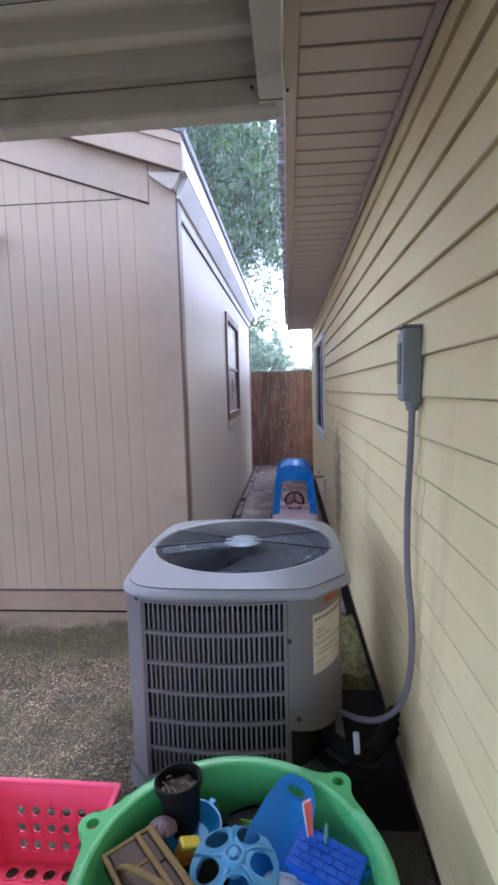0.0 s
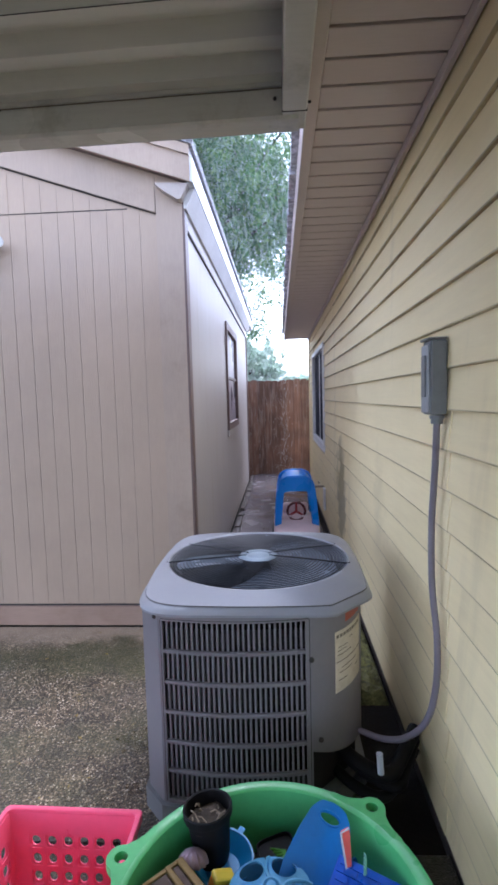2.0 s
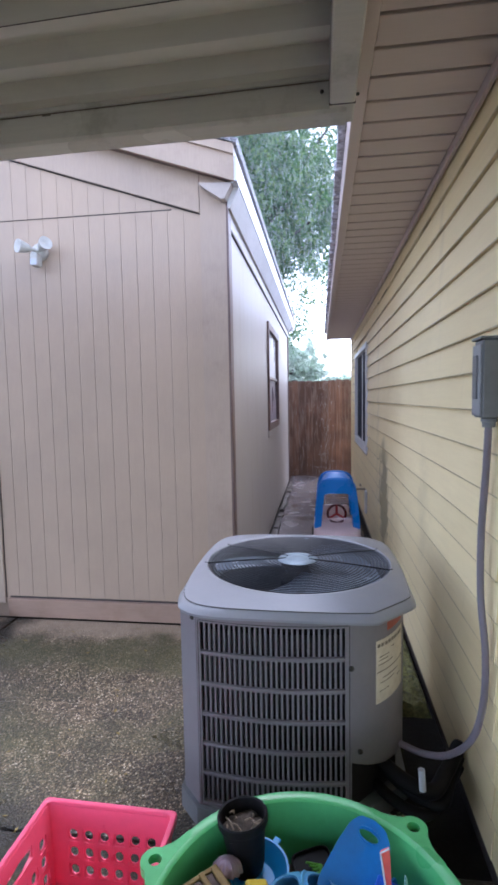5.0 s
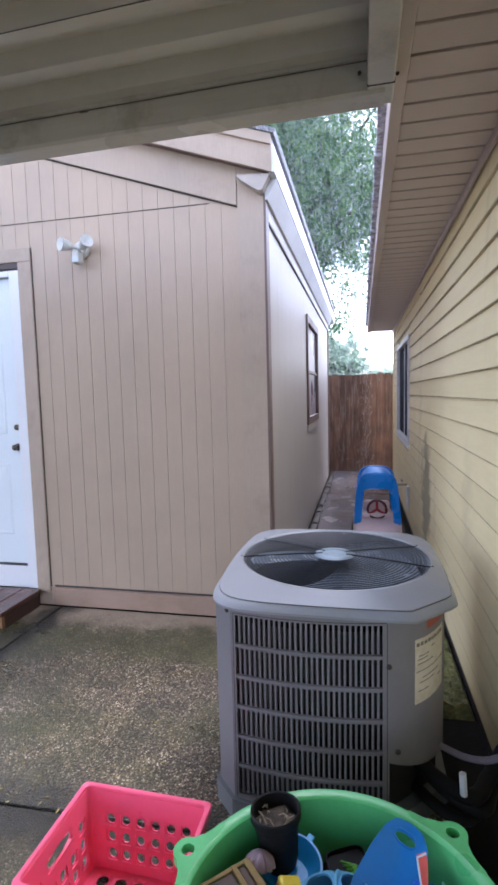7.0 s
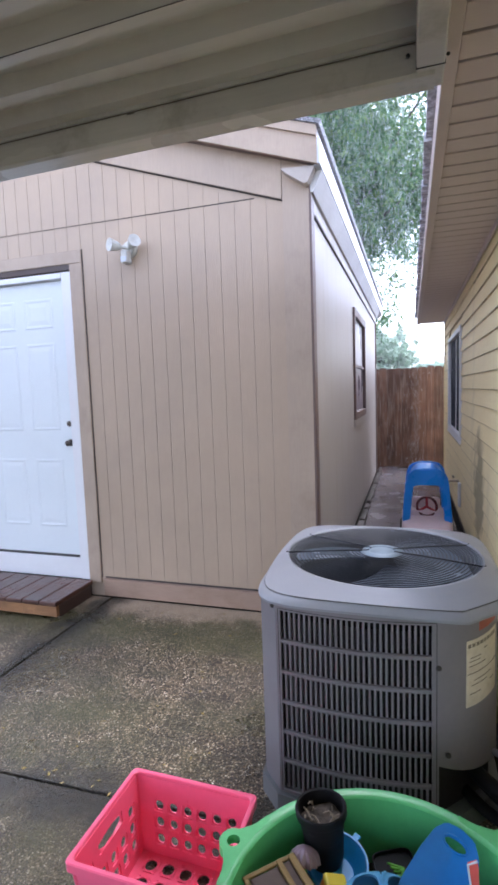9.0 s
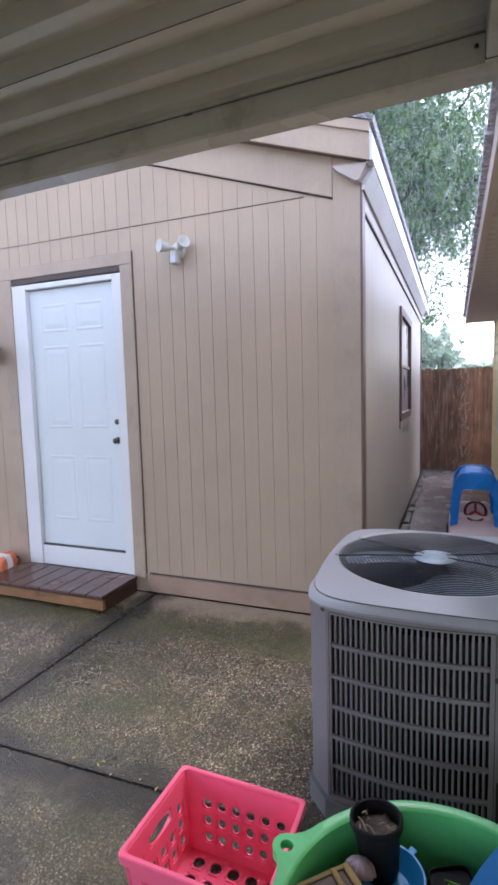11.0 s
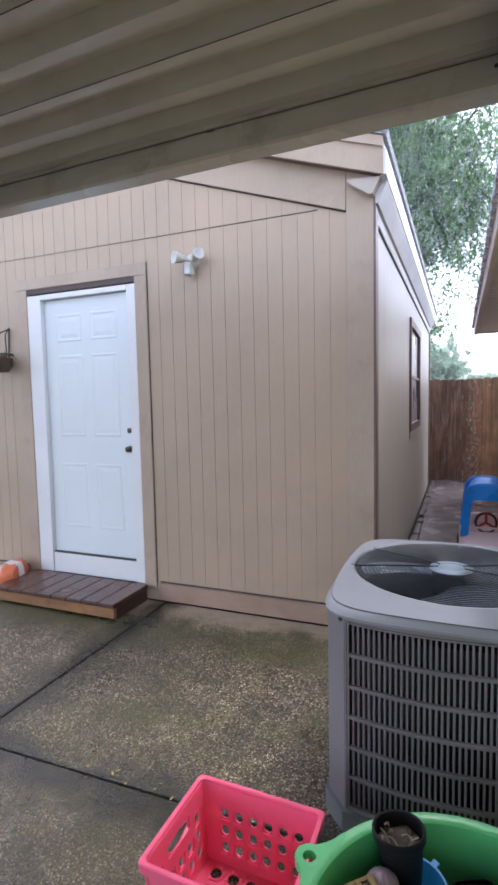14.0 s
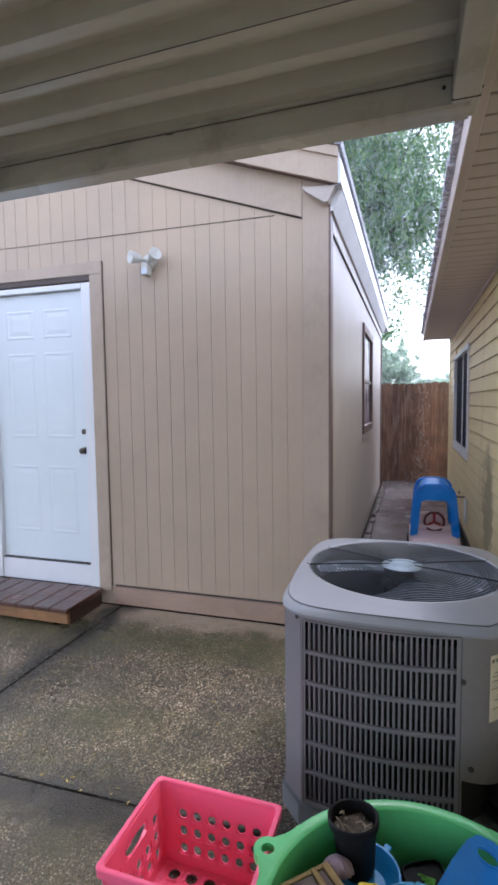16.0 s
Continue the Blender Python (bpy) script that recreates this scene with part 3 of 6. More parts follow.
# soffit, with each panel lapping the next, and the eave
soffit = tagged(new("soffit"), "tan vinyl soffit panels under the house eave", "soffit", "", "structure")
me = None
P = 0.1303
y = 1.765 - P * 36
while y < HOUSE_END - 0.03:
    if me is None:
        bm = bm_new()
        box(bm, 0.093, HOUSE_X - 0.022, 0.0, P - 0.013, SOFFIT_Z, SOFFIT_Z + 0.012, 0.003)
        me = mesh_of("soffit_panel", bm, SOFFIT)
    ob = new("soffit_panel", me)
    ob.parent = soffit
    ob.location = (0, y + 0.0065, 0)
    y += P
bm = bm_new()
box(bm, 0.093, HOUSE_X, -2.98, HOUSE_END, SOFFIT_Z + 0.013, SOFFIT_Z + 0.03)
part("soffit_backing", bm, SEAM_SHADOW, soffit)
bm = bm_new()
box(bm, HOUSE_X - 0.021, HOUSE_X - 0.003, -2.98, HOUSE_END, SOFFIT_Z - 0.03, SOFFIT_Z + 0.012, 0.003)
part("soffit_molding", bm, SOFFIT, soffit)
bm = bm_new()
box(bm, 0.048, 0.092, -2.98, HOUSE_END + 0.02, SOFFIT_Z - 0.012, SOFFIT_Z + 0.15, 0.004)
setting("fascia", bm, SOFFIT, "tan metal-wrapped fascia board along the house eave", "fascia")
bm = bm_new()
prism(bm, [(0.030, SOFFIT_Z + 0.143), (0.030, SOFFIT_Z + 0.172), (4.5, SOFFIT_Z + 2.05), (4.5, SOFFIT_Z + 1.98), (0.05, SOFFIT_Z + 0.151)], "y", -3.0, HOUSE_END + 0.12)
setting("roof", bm, SHINGLE, "wet grey asphalt shingle roof of the house", "roof")
# ragged shingle tabs along the eave
rnd = random.Random(9)
bm = bm_new()
y = 2.05
while y < HOUSE_END + 0.1:
    w = rnd.uniform(0.05, 0.12)
    d = rnd.uniform(0.0, 0.018)
    box(bm, 0.020 - d * 0.5, 0.06, y, y + w - 0.004, SOFFIT_Z + 0.118 - d, SOFFIT_Z + 0.150 - d * 0.3, 0.003)
    y += w
tagged(part("shingle_edge", bm, DRIPEDGE), "ragged wet shingle tabs along the eave edge, water glints in their colour", "shingles", "", "structure")

# rain water falling from the eave
rnd = random.Random(51)
bm = bm_new()
for i in range(420):
    y = rnd.uniform(5.6, 9.0)
    x = 0.018 + rnd.gauss(0, 0.045)
    z, ln, w = 0.02 + 2.4 * rnd.random() ** 1.3, rnd.uniform(0.010, 0.035), rnd.uniform(0.0008, 0.0020)
    tube(bm, [(x, y, z), (x, y, z + ln * 0.4), (x, y, z + ln)], [w, w * 0.9, w * 0.25], 4)
tagged(part("falling_water", bm, WATER, None, "", True), "rain water dripping from the house eave", "water", "", "stuff")

# steady rain beyond the fence and in the passage; massed white streaks imitate haze
verts, faces = [], []
for i in range(72000):
    if i < 500:
        x, y, z = rnd.uniform(-0.5, 0.0), rnd.uniform(4.5, 9.6), rnd.uniform(0.05, 2.4)
    else:
        x, y, z = rnd.uniform(-4.2, 2.6), rnd.uniform(10.3, 12.2), rnd.uniform(0.0, 8.0)
    ln, w, a = rnd.uniform(0.10, 0.24), rnd.uniform(0.0003, 0.0006), rnd.uniform(-0.8, 0.8)
    if i < 500:
        ln, w = ln * 0.4, w * 0.7
    dx, dy, lean = w * math.cos(a), w * math.sin(a), ln * 0.06
    i0 = len(verts)
    verts += [(x - dx, y - dy, z + ln * 0.3), (x, y, z), (x + dx, y + dy, z + ln * 0.3), (x + lean, y, z + ln)]
    faces.append((i0, i0 + 1, i0 + 2, i0 + 3))
me = bpy.data.meshes.new("falling_rain")
me.from_pydata(verts, [], faces)
me.materials.append(WATER)
tagged(new("falling_rain", me), "steady rain beyond the fence, massed to add haze over the trees", "rain", "", "stuff")

# ---- patio cover ----
patio = tagged(new("patio_cover"), "cream aluminium patio cover with ribbed pans", "patio cover", "", "structure")
bm = bm_new()
prof = []
PZ, pitch, yy = 2.452, 0.158, 1.505 + 3 * 0.158 - 0.03
prof = [(1.955, PZ + 0.050)]
while yy > -2.9:
    prof += [(yy - 0.066, PZ + 0.050), (yy - 0.088, PZ), (yy - 0.132, PZ), (yy - 0.154, PZ + 0.050)]
    yy -= pitch
prof += [(prof[-1][0], PZ + 0.07), (1.955, PZ + 0.07)]
prism(bm, prof, "x", -4.6, -0.034)
TURNB = Matrix.Rotation(radians(-1.6), 4, "Z")
bmesh.ops.transform(bm, matrix=TURNB, verts=bm.verts)
part("roof_pans", bm, PATIO, patio)
bm = bm_new()
yy = 1.505
while yy > -2.8:
    box(bm, -4.6, -0.036, yy - 0.003, yy, PZ - 0.001, PZ + 0.048)
    yy -= 2 * pitch
bmesh.ops.transform(bm, matrix=TURNB, verts=bm.verts)
part("pan_seams", bm, SEAM_SHADOW, patio)
bm = bm_new()
prism(bm, [(1.862, 2.352), (1.872, 2.343), (1.948, 2.343), (1.956, 2.352), (1.956, 2.47), (1.862, 2.47), (1.862, 2.44), (1.868, 2.437), (1.868, 2.431), (1.862, 2.428)], "x", -4.6, -0.032)
bmesh.ops.transform(bm, matrix=TURNB, verts=bm.verts)
part("front_beam", bm, BEAM, patio)
# brown strip painted for the shadow line along the beam top, with a stain
bm = bm_new()
box(bm, -4.6, -0.036, 1.8603, 1.8617, 2.4302, 2.4336)
box(bm, -1.02, -0.99, 1.8598, 1.8616, 2.426, 2.433)
bmesh.ops.transform(bm, matrix=TURNB, verts=bm.verts)
part("beam_shadow_line", bm, INK_AND_SHADOW, patio)
bm = bm_new()
box(bm, -0.030, 0.046, -2.9, 1.955, 2.352, 2.50, 0.005)
part("side_rail", bm, BEAM, patio)
bm = bm_new()
box(bm, -0.031, 0.047, 1.842, 1.846, 2.3505, 2.50)
part("rail_joint", bm, SEAM_SHADOW, patio)
for x, y, z in ((-0.052, 1.860, 2.400), (0.060, 1.945, 2.431)):
    bm = bm_new()
    bmesh.ops.create_uvsphere(bm, u_segments=10, v_segments=6, radius=0.006)
    bmesh.ops.translate(bm, verts=bm.verts, vec=(x, y, z))
    part("screw", bm, INK, patio)
bm = bm_new()
box(bm, -4.6, -4.5, -2.9, -2.8, 0.0, 2.44, 0.01)
part("post", bm, BEAM, patio)
bm = bm_new()
box(bm, -4.6, -4.5, 1.92, 2.02, 0.0, 2.36, 0.01)
part("post", bm, BEAM, patio)

# ---- the shed ----
RIDGE_X, SLOPE = -2.82, 0.335
LW0, LW1 = -3.475, -2.235          # outer edges of the tan door boards
DOOR0, DOOR1, SILL, HEADZ = -3.233, -2.415, 0.287, 2.320
W0, W1 = -3.372, -2.336            # outer edges of the white jamb


def gable_z(x):
    return 2.805 + SLOPE * (2.192 - abs(x - RIDGE_X))


shed = tagged(new("wall_shed_front"), "tan grooved plywood front wall of the shed", "wall", "", "structure")
bm = bm_new()
prism(bm, [(SHED_LEFT, 0.0), (W0, 0.0), (W0, gable_z(W0)), (SHED_LEFT, gable_z(SHED_LEFT))], "y", SHED_Y + 0.0024, SHED_Y + 0.10)
prism(bm, [(W1, 0.0), (SHED_X - 0.012, 0.0), (SHED_X - 0.012, gable_z(SHED_X)), (W1, gable_z(W1))], "y", SHED_Y + 0.0024, SHED_Y + 0.10)
prism(bm, [(W0, 2.385), (W1, 2.385), (W1, gable_z(W1)), (RIDGE_X, gable_z(RIDGE_X)), (W0, gable_z(W0))], "y", SHED_Y + 0.0024, SHED_Y + 0.10)
part("backing", bm, SHED_TRIM, shed)


def plank(x0, x1, z0, z1a, z1b):
    bm = bm_new()
    prism(bm, [(x0, z0), (x1, z0), (x1, z1b), (x0, z1a)], "y", SHED_Y, SHED_Y + 0.0024)
    return part("plank", bm, SHED, shed)


PITCH = 0.1036
CRACK = 2.662
xs = [-0.79 - PITCH * i for i in range(41)]
for xr in xs:
    xl = xr - PITCH + 0.0045
    if xl < SHED_LEFT:
        break
    low = 0.150
    if xr > LW0 and xl < LW1:
        if xl > LW1 - PITCH * 0.6:
            xl = LW1
        elif xr < LW0 + PITCH * 0.6:
            xr = LW0
        else:
            low = 2.498
    plank(xl, xr, low, CRACK - 0.004, CRACK - 0.004)
    plank(xl, xr, CRACK + 0.004, gable_z(xl), gable_z(xr))
# corner board, frieze along the gable, skirt
bm = bm_new()
prism(bm, [(-0.786, 0.0), (SHED_X + 0.004, 0.0), (SHED_X + 0.004, gable_z(SHED_X)), (-0.786, gable_z(-0.786))], "y", SHED_Y - 0.018, SHED_Y + 0.0)
part("corner_board", bm, SHED_TRIM, shed)
for sgn in (1, -1):
    bm = bm_new()
    a, b = RIDGE_X + sgn * 0.001, (-0.79 if sgn > 0 else -4.85)
    drop = 0.232
    prism(bm, [(a, gable_z(a)), (b, gable_z(b)), (b, gable_z(b) - drop), (a, gable_z(a) - drop)], "y", SHED_Y - 0.020, SHED_Y - 0.001)
    part("frieze_board", bm, SHED_TRIM, shed)
    # dark strip painted for the shadow line under the frieze
    bm = bm_new()
    prism(bm, [(a, gable_z(a) - drop), (b, gable_z(b) - drop), (b, gable_z(b) - drop - 0.009), (a, gable_z(a) - drop - 0.009)], "y", SHED_Y - 0.008, SHED_Y - 0.001)
    part("joint_or_shadow_line", bm, SEAM_SHADOW, shed)
bm = bm_new()
prism(bm, [(-4.2, CRACK - 0.0035 + 0.012), (-0.97, CRACK - 0.0035), (-0.97, CRACK + 0.0035), (-4.2, CRACK + 0.0035 + 0.0)], "y", SHED_Y - 0.0006, SHED_Y + 0.003)
part("joint_or_shadow_line", bm, SEAM_SHADOW, shed)
for x0, x1 in ((SHED_LEFT, LW0 - 0.03), (LW1 + 0.03, SHED_X + 0.004)):
    bm = bm_new()
    box(bm, x0, x1, SHED_Y - 0.030, SHED_Y - 0.0195, 0.014, 0.138, 0.003)
    box(bm, x0, min(x1, -0.79), SHED_Y - 0.0195, SHED_Y, 0.02, 0.138)
    part("skirt_board", bm, SKIRT, shed)
    bm = bm_new()
    box(bm, x0, min(x1, -0.79), SHED_Y - 0.004, SHED_Y + 0.003, 0.1385, 0.1495)
    part("joint_or_shadow_line", bm, SEAM_SHADOW, shed)
# tan boards round the doorway
for x0, x1, z0, z1 in ((LW0, W0, 0.10, 2.41), (W1, LW1, 0.10, 2.41), (LW0, LW1, 2.41, 2.497)):
    bm = bm_new()
    box(bm, x0, x1, SHED_Y - 0.014, SHED_Y + 0.003, z0, z1, 0.004)
    part("door_board", bm, SHED_TRIM, shed)
bm = bm_new()
box(bm, LW1 + 0.0, LW1 + 0.006, SHED_Y - 0.004, SHED_Y + 0.0, 0.14, 2.50)
part("joint_or_shadow_line", bm, SEAM_SHADOW, shed)

# dark filler painted for the shadow under the proud head board
bm = bm_new()
box(bm, W0 - 0.02, W1 + 0.0, SHED_Y - 0.006, SHED_Y + 0.002, 2.372, 2.4095)
part("joint_or_shadow_line", bm, WOOD_AND_SHADE, shed)

door = tagged(new("door_1"), "closed white six-panel entry door with bronze knob", "door", "", "structure")
for x0, x1, z0, z1 in ((W0, DOOR0, 0.115, 2.36), (DOOR1, W1, 0.115, 2.36), (DOOR0, DOOR1, HEADZ, 2.36)):
    bm = bm_new()
    box(bm, x0 + 0.001, x1 - 0.001, SHED_Y - 0.008, SHED_Y + 0.11, z0, z1, 0.004)
    part("jamb", bm, WHITE, door)
bm = bm_new()
box(bm, DOOR0, DOOR1, SHED_Y + 0.002, SHED_Y + 0.11, 0.115, SILL - 0.012, 0.003)
part("kick_board", bm, WHITE, door)
bm = bm_new()
box(bm, DOOR0 + 0.001, DOOR1 - 0.001, SHED_Y + 0.006, SHED_Y + 0.10, SILL - 0.011, SILL - 0.003, 0.001)
part("threshold", bm, INK, door)
bm = bm_new()
box(bm, DOOR0 + 0.003, DOOR1 - 0.003, SHED_Y + 0.030, SHED_Y + 0.075, SILL, HEADZ - 0.003, 0.002)
slab_ob = part("door_leaf", bm, DOORWHITE, door)
dw = DOOR1 - DOOR0
for z0, z1 in ((0.50, 1.02), (1.235, 1.88), (1.985, 2.20)):
    for a, b in ((0.14, 0.45), (0.55, 0.86)):
        bm = bm_new()
        x0, x1 = DOOR0 + a * dw, DOOR0 + b * dw
        yf = SHED_Y + 0.030
        loops = []
        for ins, dep in ((0.0, 0.0), (0.008, -0.003), (0.016, -0.003), (0.026, -0.0005), (0.060, -0.004)):
            loops.append([(x0 + ins, yf + dep, z0 + ins), (x1 - ins, yf + dep, z0 + ins), (x1 - ins, yf + dep, z1 - ins), (x0 + ins, yf + dep, z1 - ins)])
        rings(bm, loops, True, False, True)
        part("panel", bm, DOORWHITE, slab_ob)
for z, big in ((1.142, True), (1.283, False)):
    bm = bm_new()
    lathe(bm, [(0.0, 0), (0.026, 0), (0.026, 0.006), (0.010, 0.010), (0.010, 0.024), (0.020, 0.030), (0.022, 0.042), (0.014, 0.050), (0.0, 0.052)] if big
          else [(0.0, 0), (0.020, 0), (0.020, 0.008), (0.015, 0.013), (0.0, 0.014)], 0, 0, 18)
    bmesh.ops.transform(bm, matrix=pose(-2.452, SHED_Y + 0.030, z, 90, 0, 0), verts=bm.verts)
    part("knob" if big else "deadbolt", bm, BRASS, door, "", True)

# side wall
side = tagged(new("wall_shed_side"), "wet tan side wall of the shed facing the passage", "wall", "", "structure")
SW0, SW1, SZ0, SZ1 = 5.80, 7.13, 1.13, 2.32
bm = bm_new()
for y0, y1, z0, z1 in ((SHED_Y + 0.0, SW0, 0.0, 2.72), (SW1, SHED_FAR, 0.0, 2.72), (SW0, SW1, 0.0, SZ0), (SW0, SW1, SZ1, 2.72)):
    box(bm, SHED_X - 0.10, SHED_X, y0, y1, z0, z1)
part("panel", bm, SHED_WET, side)
bm = bm_new()
box(bm, SHED_X + 0.001, SHED_X + 0.018, SHED_Y - 0.018, SHED_Y + 0.085, 0.0, 2.70, 0.003)
part("corner_trim", bm, BROWN, side, "brown weathered corner trim board")
bm = bm_new()
box(bm, SHED_X + 0.001, SHED_X + 0.018, SHED_FAR - 0.09, SHED_FAR, 0.0, 2.56, 0.003)
part("corner_trim", bm, BROWN, side, "brown weathered corner trim board")
bm = bm_new()
box(bm, SHED_X + 0.001, SHED_X + 0.014, SHED_Y + 0.09, SHED_FAR - 0.01, 2.555, 2.70, 0.003)
part("frieze_board", bm, SHED_WET, side)
bm = bm_new()
box(bm, SHED_X + 0.001, SHED_X + 0.010, SHED_Y + 0.09, SHED_FAR - 0.01, 2.545, 2.554)
part("joint_or_shadow_line", bm, SEAM_SHADOW, side)
bm = bm_new()
box(bm, SHED_LEFT, SHED_X - 0.1, SHED_FAR - 0.1, SHED_FAR, 0, 2.7)
setting("wall_shed_back", bm, SHED_WET, "plain back wall of the shed", "wall")
bm = bm_new()
box(bm, SHED_LEFT - 0.1, SHED_LEFT, SHED_Y, SHED_FAR, 0, 2.7)
setting("wall_shed_left", bm, SHED_WET, "plain far side wall of the shed", "wall")

win2 = tagged(new("window_2"), "brown-framed shed window with reflecting glass", "window", "", "structure")
for y0, y1, z0, z1 in ((SW0, SW0 + 0.075, SZ0, SZ1), (SW1 - 0.075, SW1, SZ0, SZ1), (SW0 + 0.075, SW1 - 0.075, SZ1 - 0.08, SZ1), (SW0 + 0.075, SW1 - 0.075, SZ0, SZ0 + 0.08)):
    bm = bm_new()
    box(bm, SHED_X - 0.05, SHED_X + 0.022, y0, y1, z0, z1, 0.004)
    part("window_frame", bm, BROWN, win2)
bm = bm_new()
box(bm, SHED_X - 0.04, SHED_X + 0.006, SW0 + 0.075, SW1 - 0.075, 1.70, 1.735, 0.003)
part("meeting_rail", bm, BROWN, win2)
for z0, z1 in ((SZ0 + 0.08, 1.70), (1.735, SZ1 - 0.08)):
    bm = bm_new()
    box(bm, SHED_X - 0.02, SHED_X - 0.014, SW0 + 0.075, SW1 - 0.075, z0, z1)
    part("pane", bm, BLIND, win2)
bm = bm_new()
box(bm, SHED_X - 0.02, SHED_X + 0.014, SW1 + 0.001, SW1 + 0.05, SZ0 - 0.06, SZ1 + 0.02, 0.003)
box(bm, SHED_X - 0.02, SHED_X + 0.016, SW0 - 0.02, SW1 + 0.05, SZ0 - 0.075, SZ0 - 0.001, 0.003)
part("window_sill", bm, SHED_WET, win2)

# shed roof: deck with shingles, barge boards, eave fascia
EAVE_X, FRONT_Y, BACK_Y = -0.555, 3.295, 10.1


def roof_z(x):
    return 2.965 - SLOPE * (abs(x - RIDGE_X) - (EAVE_X - RIDGE_X))


LEFT_EAVE = 2 * RIDGE_X - EAVE_X
bm = bm_new()
prism(bm, [(EAVE_X + 0.02, roof_z(EAVE_X + 0.02)), (RIDGE_X, roof_z(RIDGE_X)), (LEFT_EAVE - 0.02, roof_z(LEFT_EAVE - 0.02)),
           (LEFT_EAVE - 0.02, roof_z(LEFT_EAVE) + 0.022), (RIDGE_X, roof_z(RIDGE_X) + 0.03), (EAVE_X + 0.03, roof_z(EAVE_X + 0.03) + 0.026)], "y", FRONT_Y - 0.03, BACK_Y + 0.03)
setting("roof_shed", bm, SHINGLE, "wet grey asphalt shingle roof of the shed", "roof")
for sgn, e in ((1, EAVE_X), (-1, LEFT_EAVE)):
    bm = bm_new()
    prism(bm, [(RIDGE_X, roof_z(RIDGE_X) - 0.002), (e, roof_z(e) - 0.002), (e, roof_z(e) - 0.205), (RIDGE_X, roof_z(RIDGE_X) - 0.19)], "y", FRONT_Y, FRONT_Y + 0.022)
    tagged(part("barge_board", bm, SHED_TRIM), "tan painted barge board on the shed gable", "barge board", "", "structure")
    bm = bm_new()
    prism(bm, [(RIDGE_X, roof_z(RIDGE_X) - 0.004), (e, roof_z(e) - 0.004), (e, roof_z(e) - 0.060), (RIDGE_X, roof_z(RIDGE_X) - 0.060)], "y", FRONT_Y - 0.018, FRONT_Y - 0.001)
    tagged(part("rake_trim", bm, SHED_TRIM), "tan rake trim strip under the shed shingles", "trim", "", "structure")
    bm = bm_new()
    prism(bm, [(RIDGE_X, roof_z(RIDGE_X) - 0.19), (e, roof_z(e) - 0.19), (e, roof_z(e) - 0.17), (RIDGE_X, roof_z(RIDGE_X) - 0.17)], "y", FRONT_Y + 0.023, SHED_Y + 0.02)
    tagged(part("rake_soffit", bm, BROWN), "dark brown boards under the gable overhang", "soffit", "", "structure")
bm = bm_new()
box(bm, EAVE_X - 0.02, EAVE_X, FRONT_Y + 0.023, BACK_Y, 2.758, 2.955, 0.003)
box(bm, EAVE_X, EAVE_X + 0.018, FRONT_Y + 0.0, BACK_Y, 2.758, 2.90, 0.004)
setting("eave_fascia", bm, FASCIA, "white wet metal fascia along the shed eave", "fascia")
bm = bm_new()
prism(bm, [(SHED_X + 0.0145, 2.757), (EAVE_X + 0.012, 2.757), (EAVE_X + 0.008, 2.745), (SHED_X + 0.03, 2.64), (SHED_X + 0.0145, 2.64)], "y", SHED_Y - 0.02, SHED_FAR - 0.02)
box(bm, SHED_X - 0.1, EAVE_X - 0.021, SHED_FAR - 0.02, BACK_Y, 2.74, 2.757)
setting("eave_soffit", bm, SOFFITWOOD, "wet white soffit board under the shed eave", "soffit")
bm = bm_new()
prism(bm, [(-0.775, 2.772), (-0.745, 2.742), (-0.640, 2.672), (-0.618, 2.675), (EAVE_X - 0.022, 2.752), (EAVE_X - 0.022, 2.762)], "y", FRONT_Y + 0.024, SHED_Y - 0.022)
setting("eave_return", bm, RETURN, "pale boxed return at the foot of the gable", "trim")

# deck step at the door
step = thing("door_step", "low wet brown wooden deck step at the shed door", "step")
for i in range(8):
    bm = bm_new()
    x0 = -3.40 + i * 0.1385
    box(bm, x0, x0 + 0.132, 2.955, 3.375, 0.095, 0.125, 0.004)
    part("board", bm, DECK, step)
bm = bm_new()
box(bm, -3.39, -2.31, 2.975, 3.005, 0.016, 0.094, 0.003)
part("front_joist", bm, RAWWOOD, step, "raw lumber front board")
for x0 in (-2.34, -3.39):
    bm = bm_new()
    box(bm, x0, x0 + 0.03, 3.006, 3.37, 0.0, 0.094, 0.003)
    part("side_joist", bm, WOOD_AND_SHADE, step)

# floodlight on the shed wall
LAMPWHITE = surface("dingy_white_plastic", (0.62, 0.62, 0.57), 0.5, var=0.12, big=20, fine=60, bumps=0.05)
lamp = thing("security_light", "white twin-head security floodlight on the shed wall", "wall lamp")
bm = bm_new()
lathe(bm, [(0.0, 0), (0.055, 0), (0.055, 0.018), (0.045, 0.03), (0.0, 0.032)], 0, 0, 20)
bmesh.ops.transform(bm, matrix=pose(-1.85, SHED_Y - 0.001, 2.45, 90, 0, 0), verts=bm.verts)
part("base", bm, LAMPWHITE, lamp, "", True)
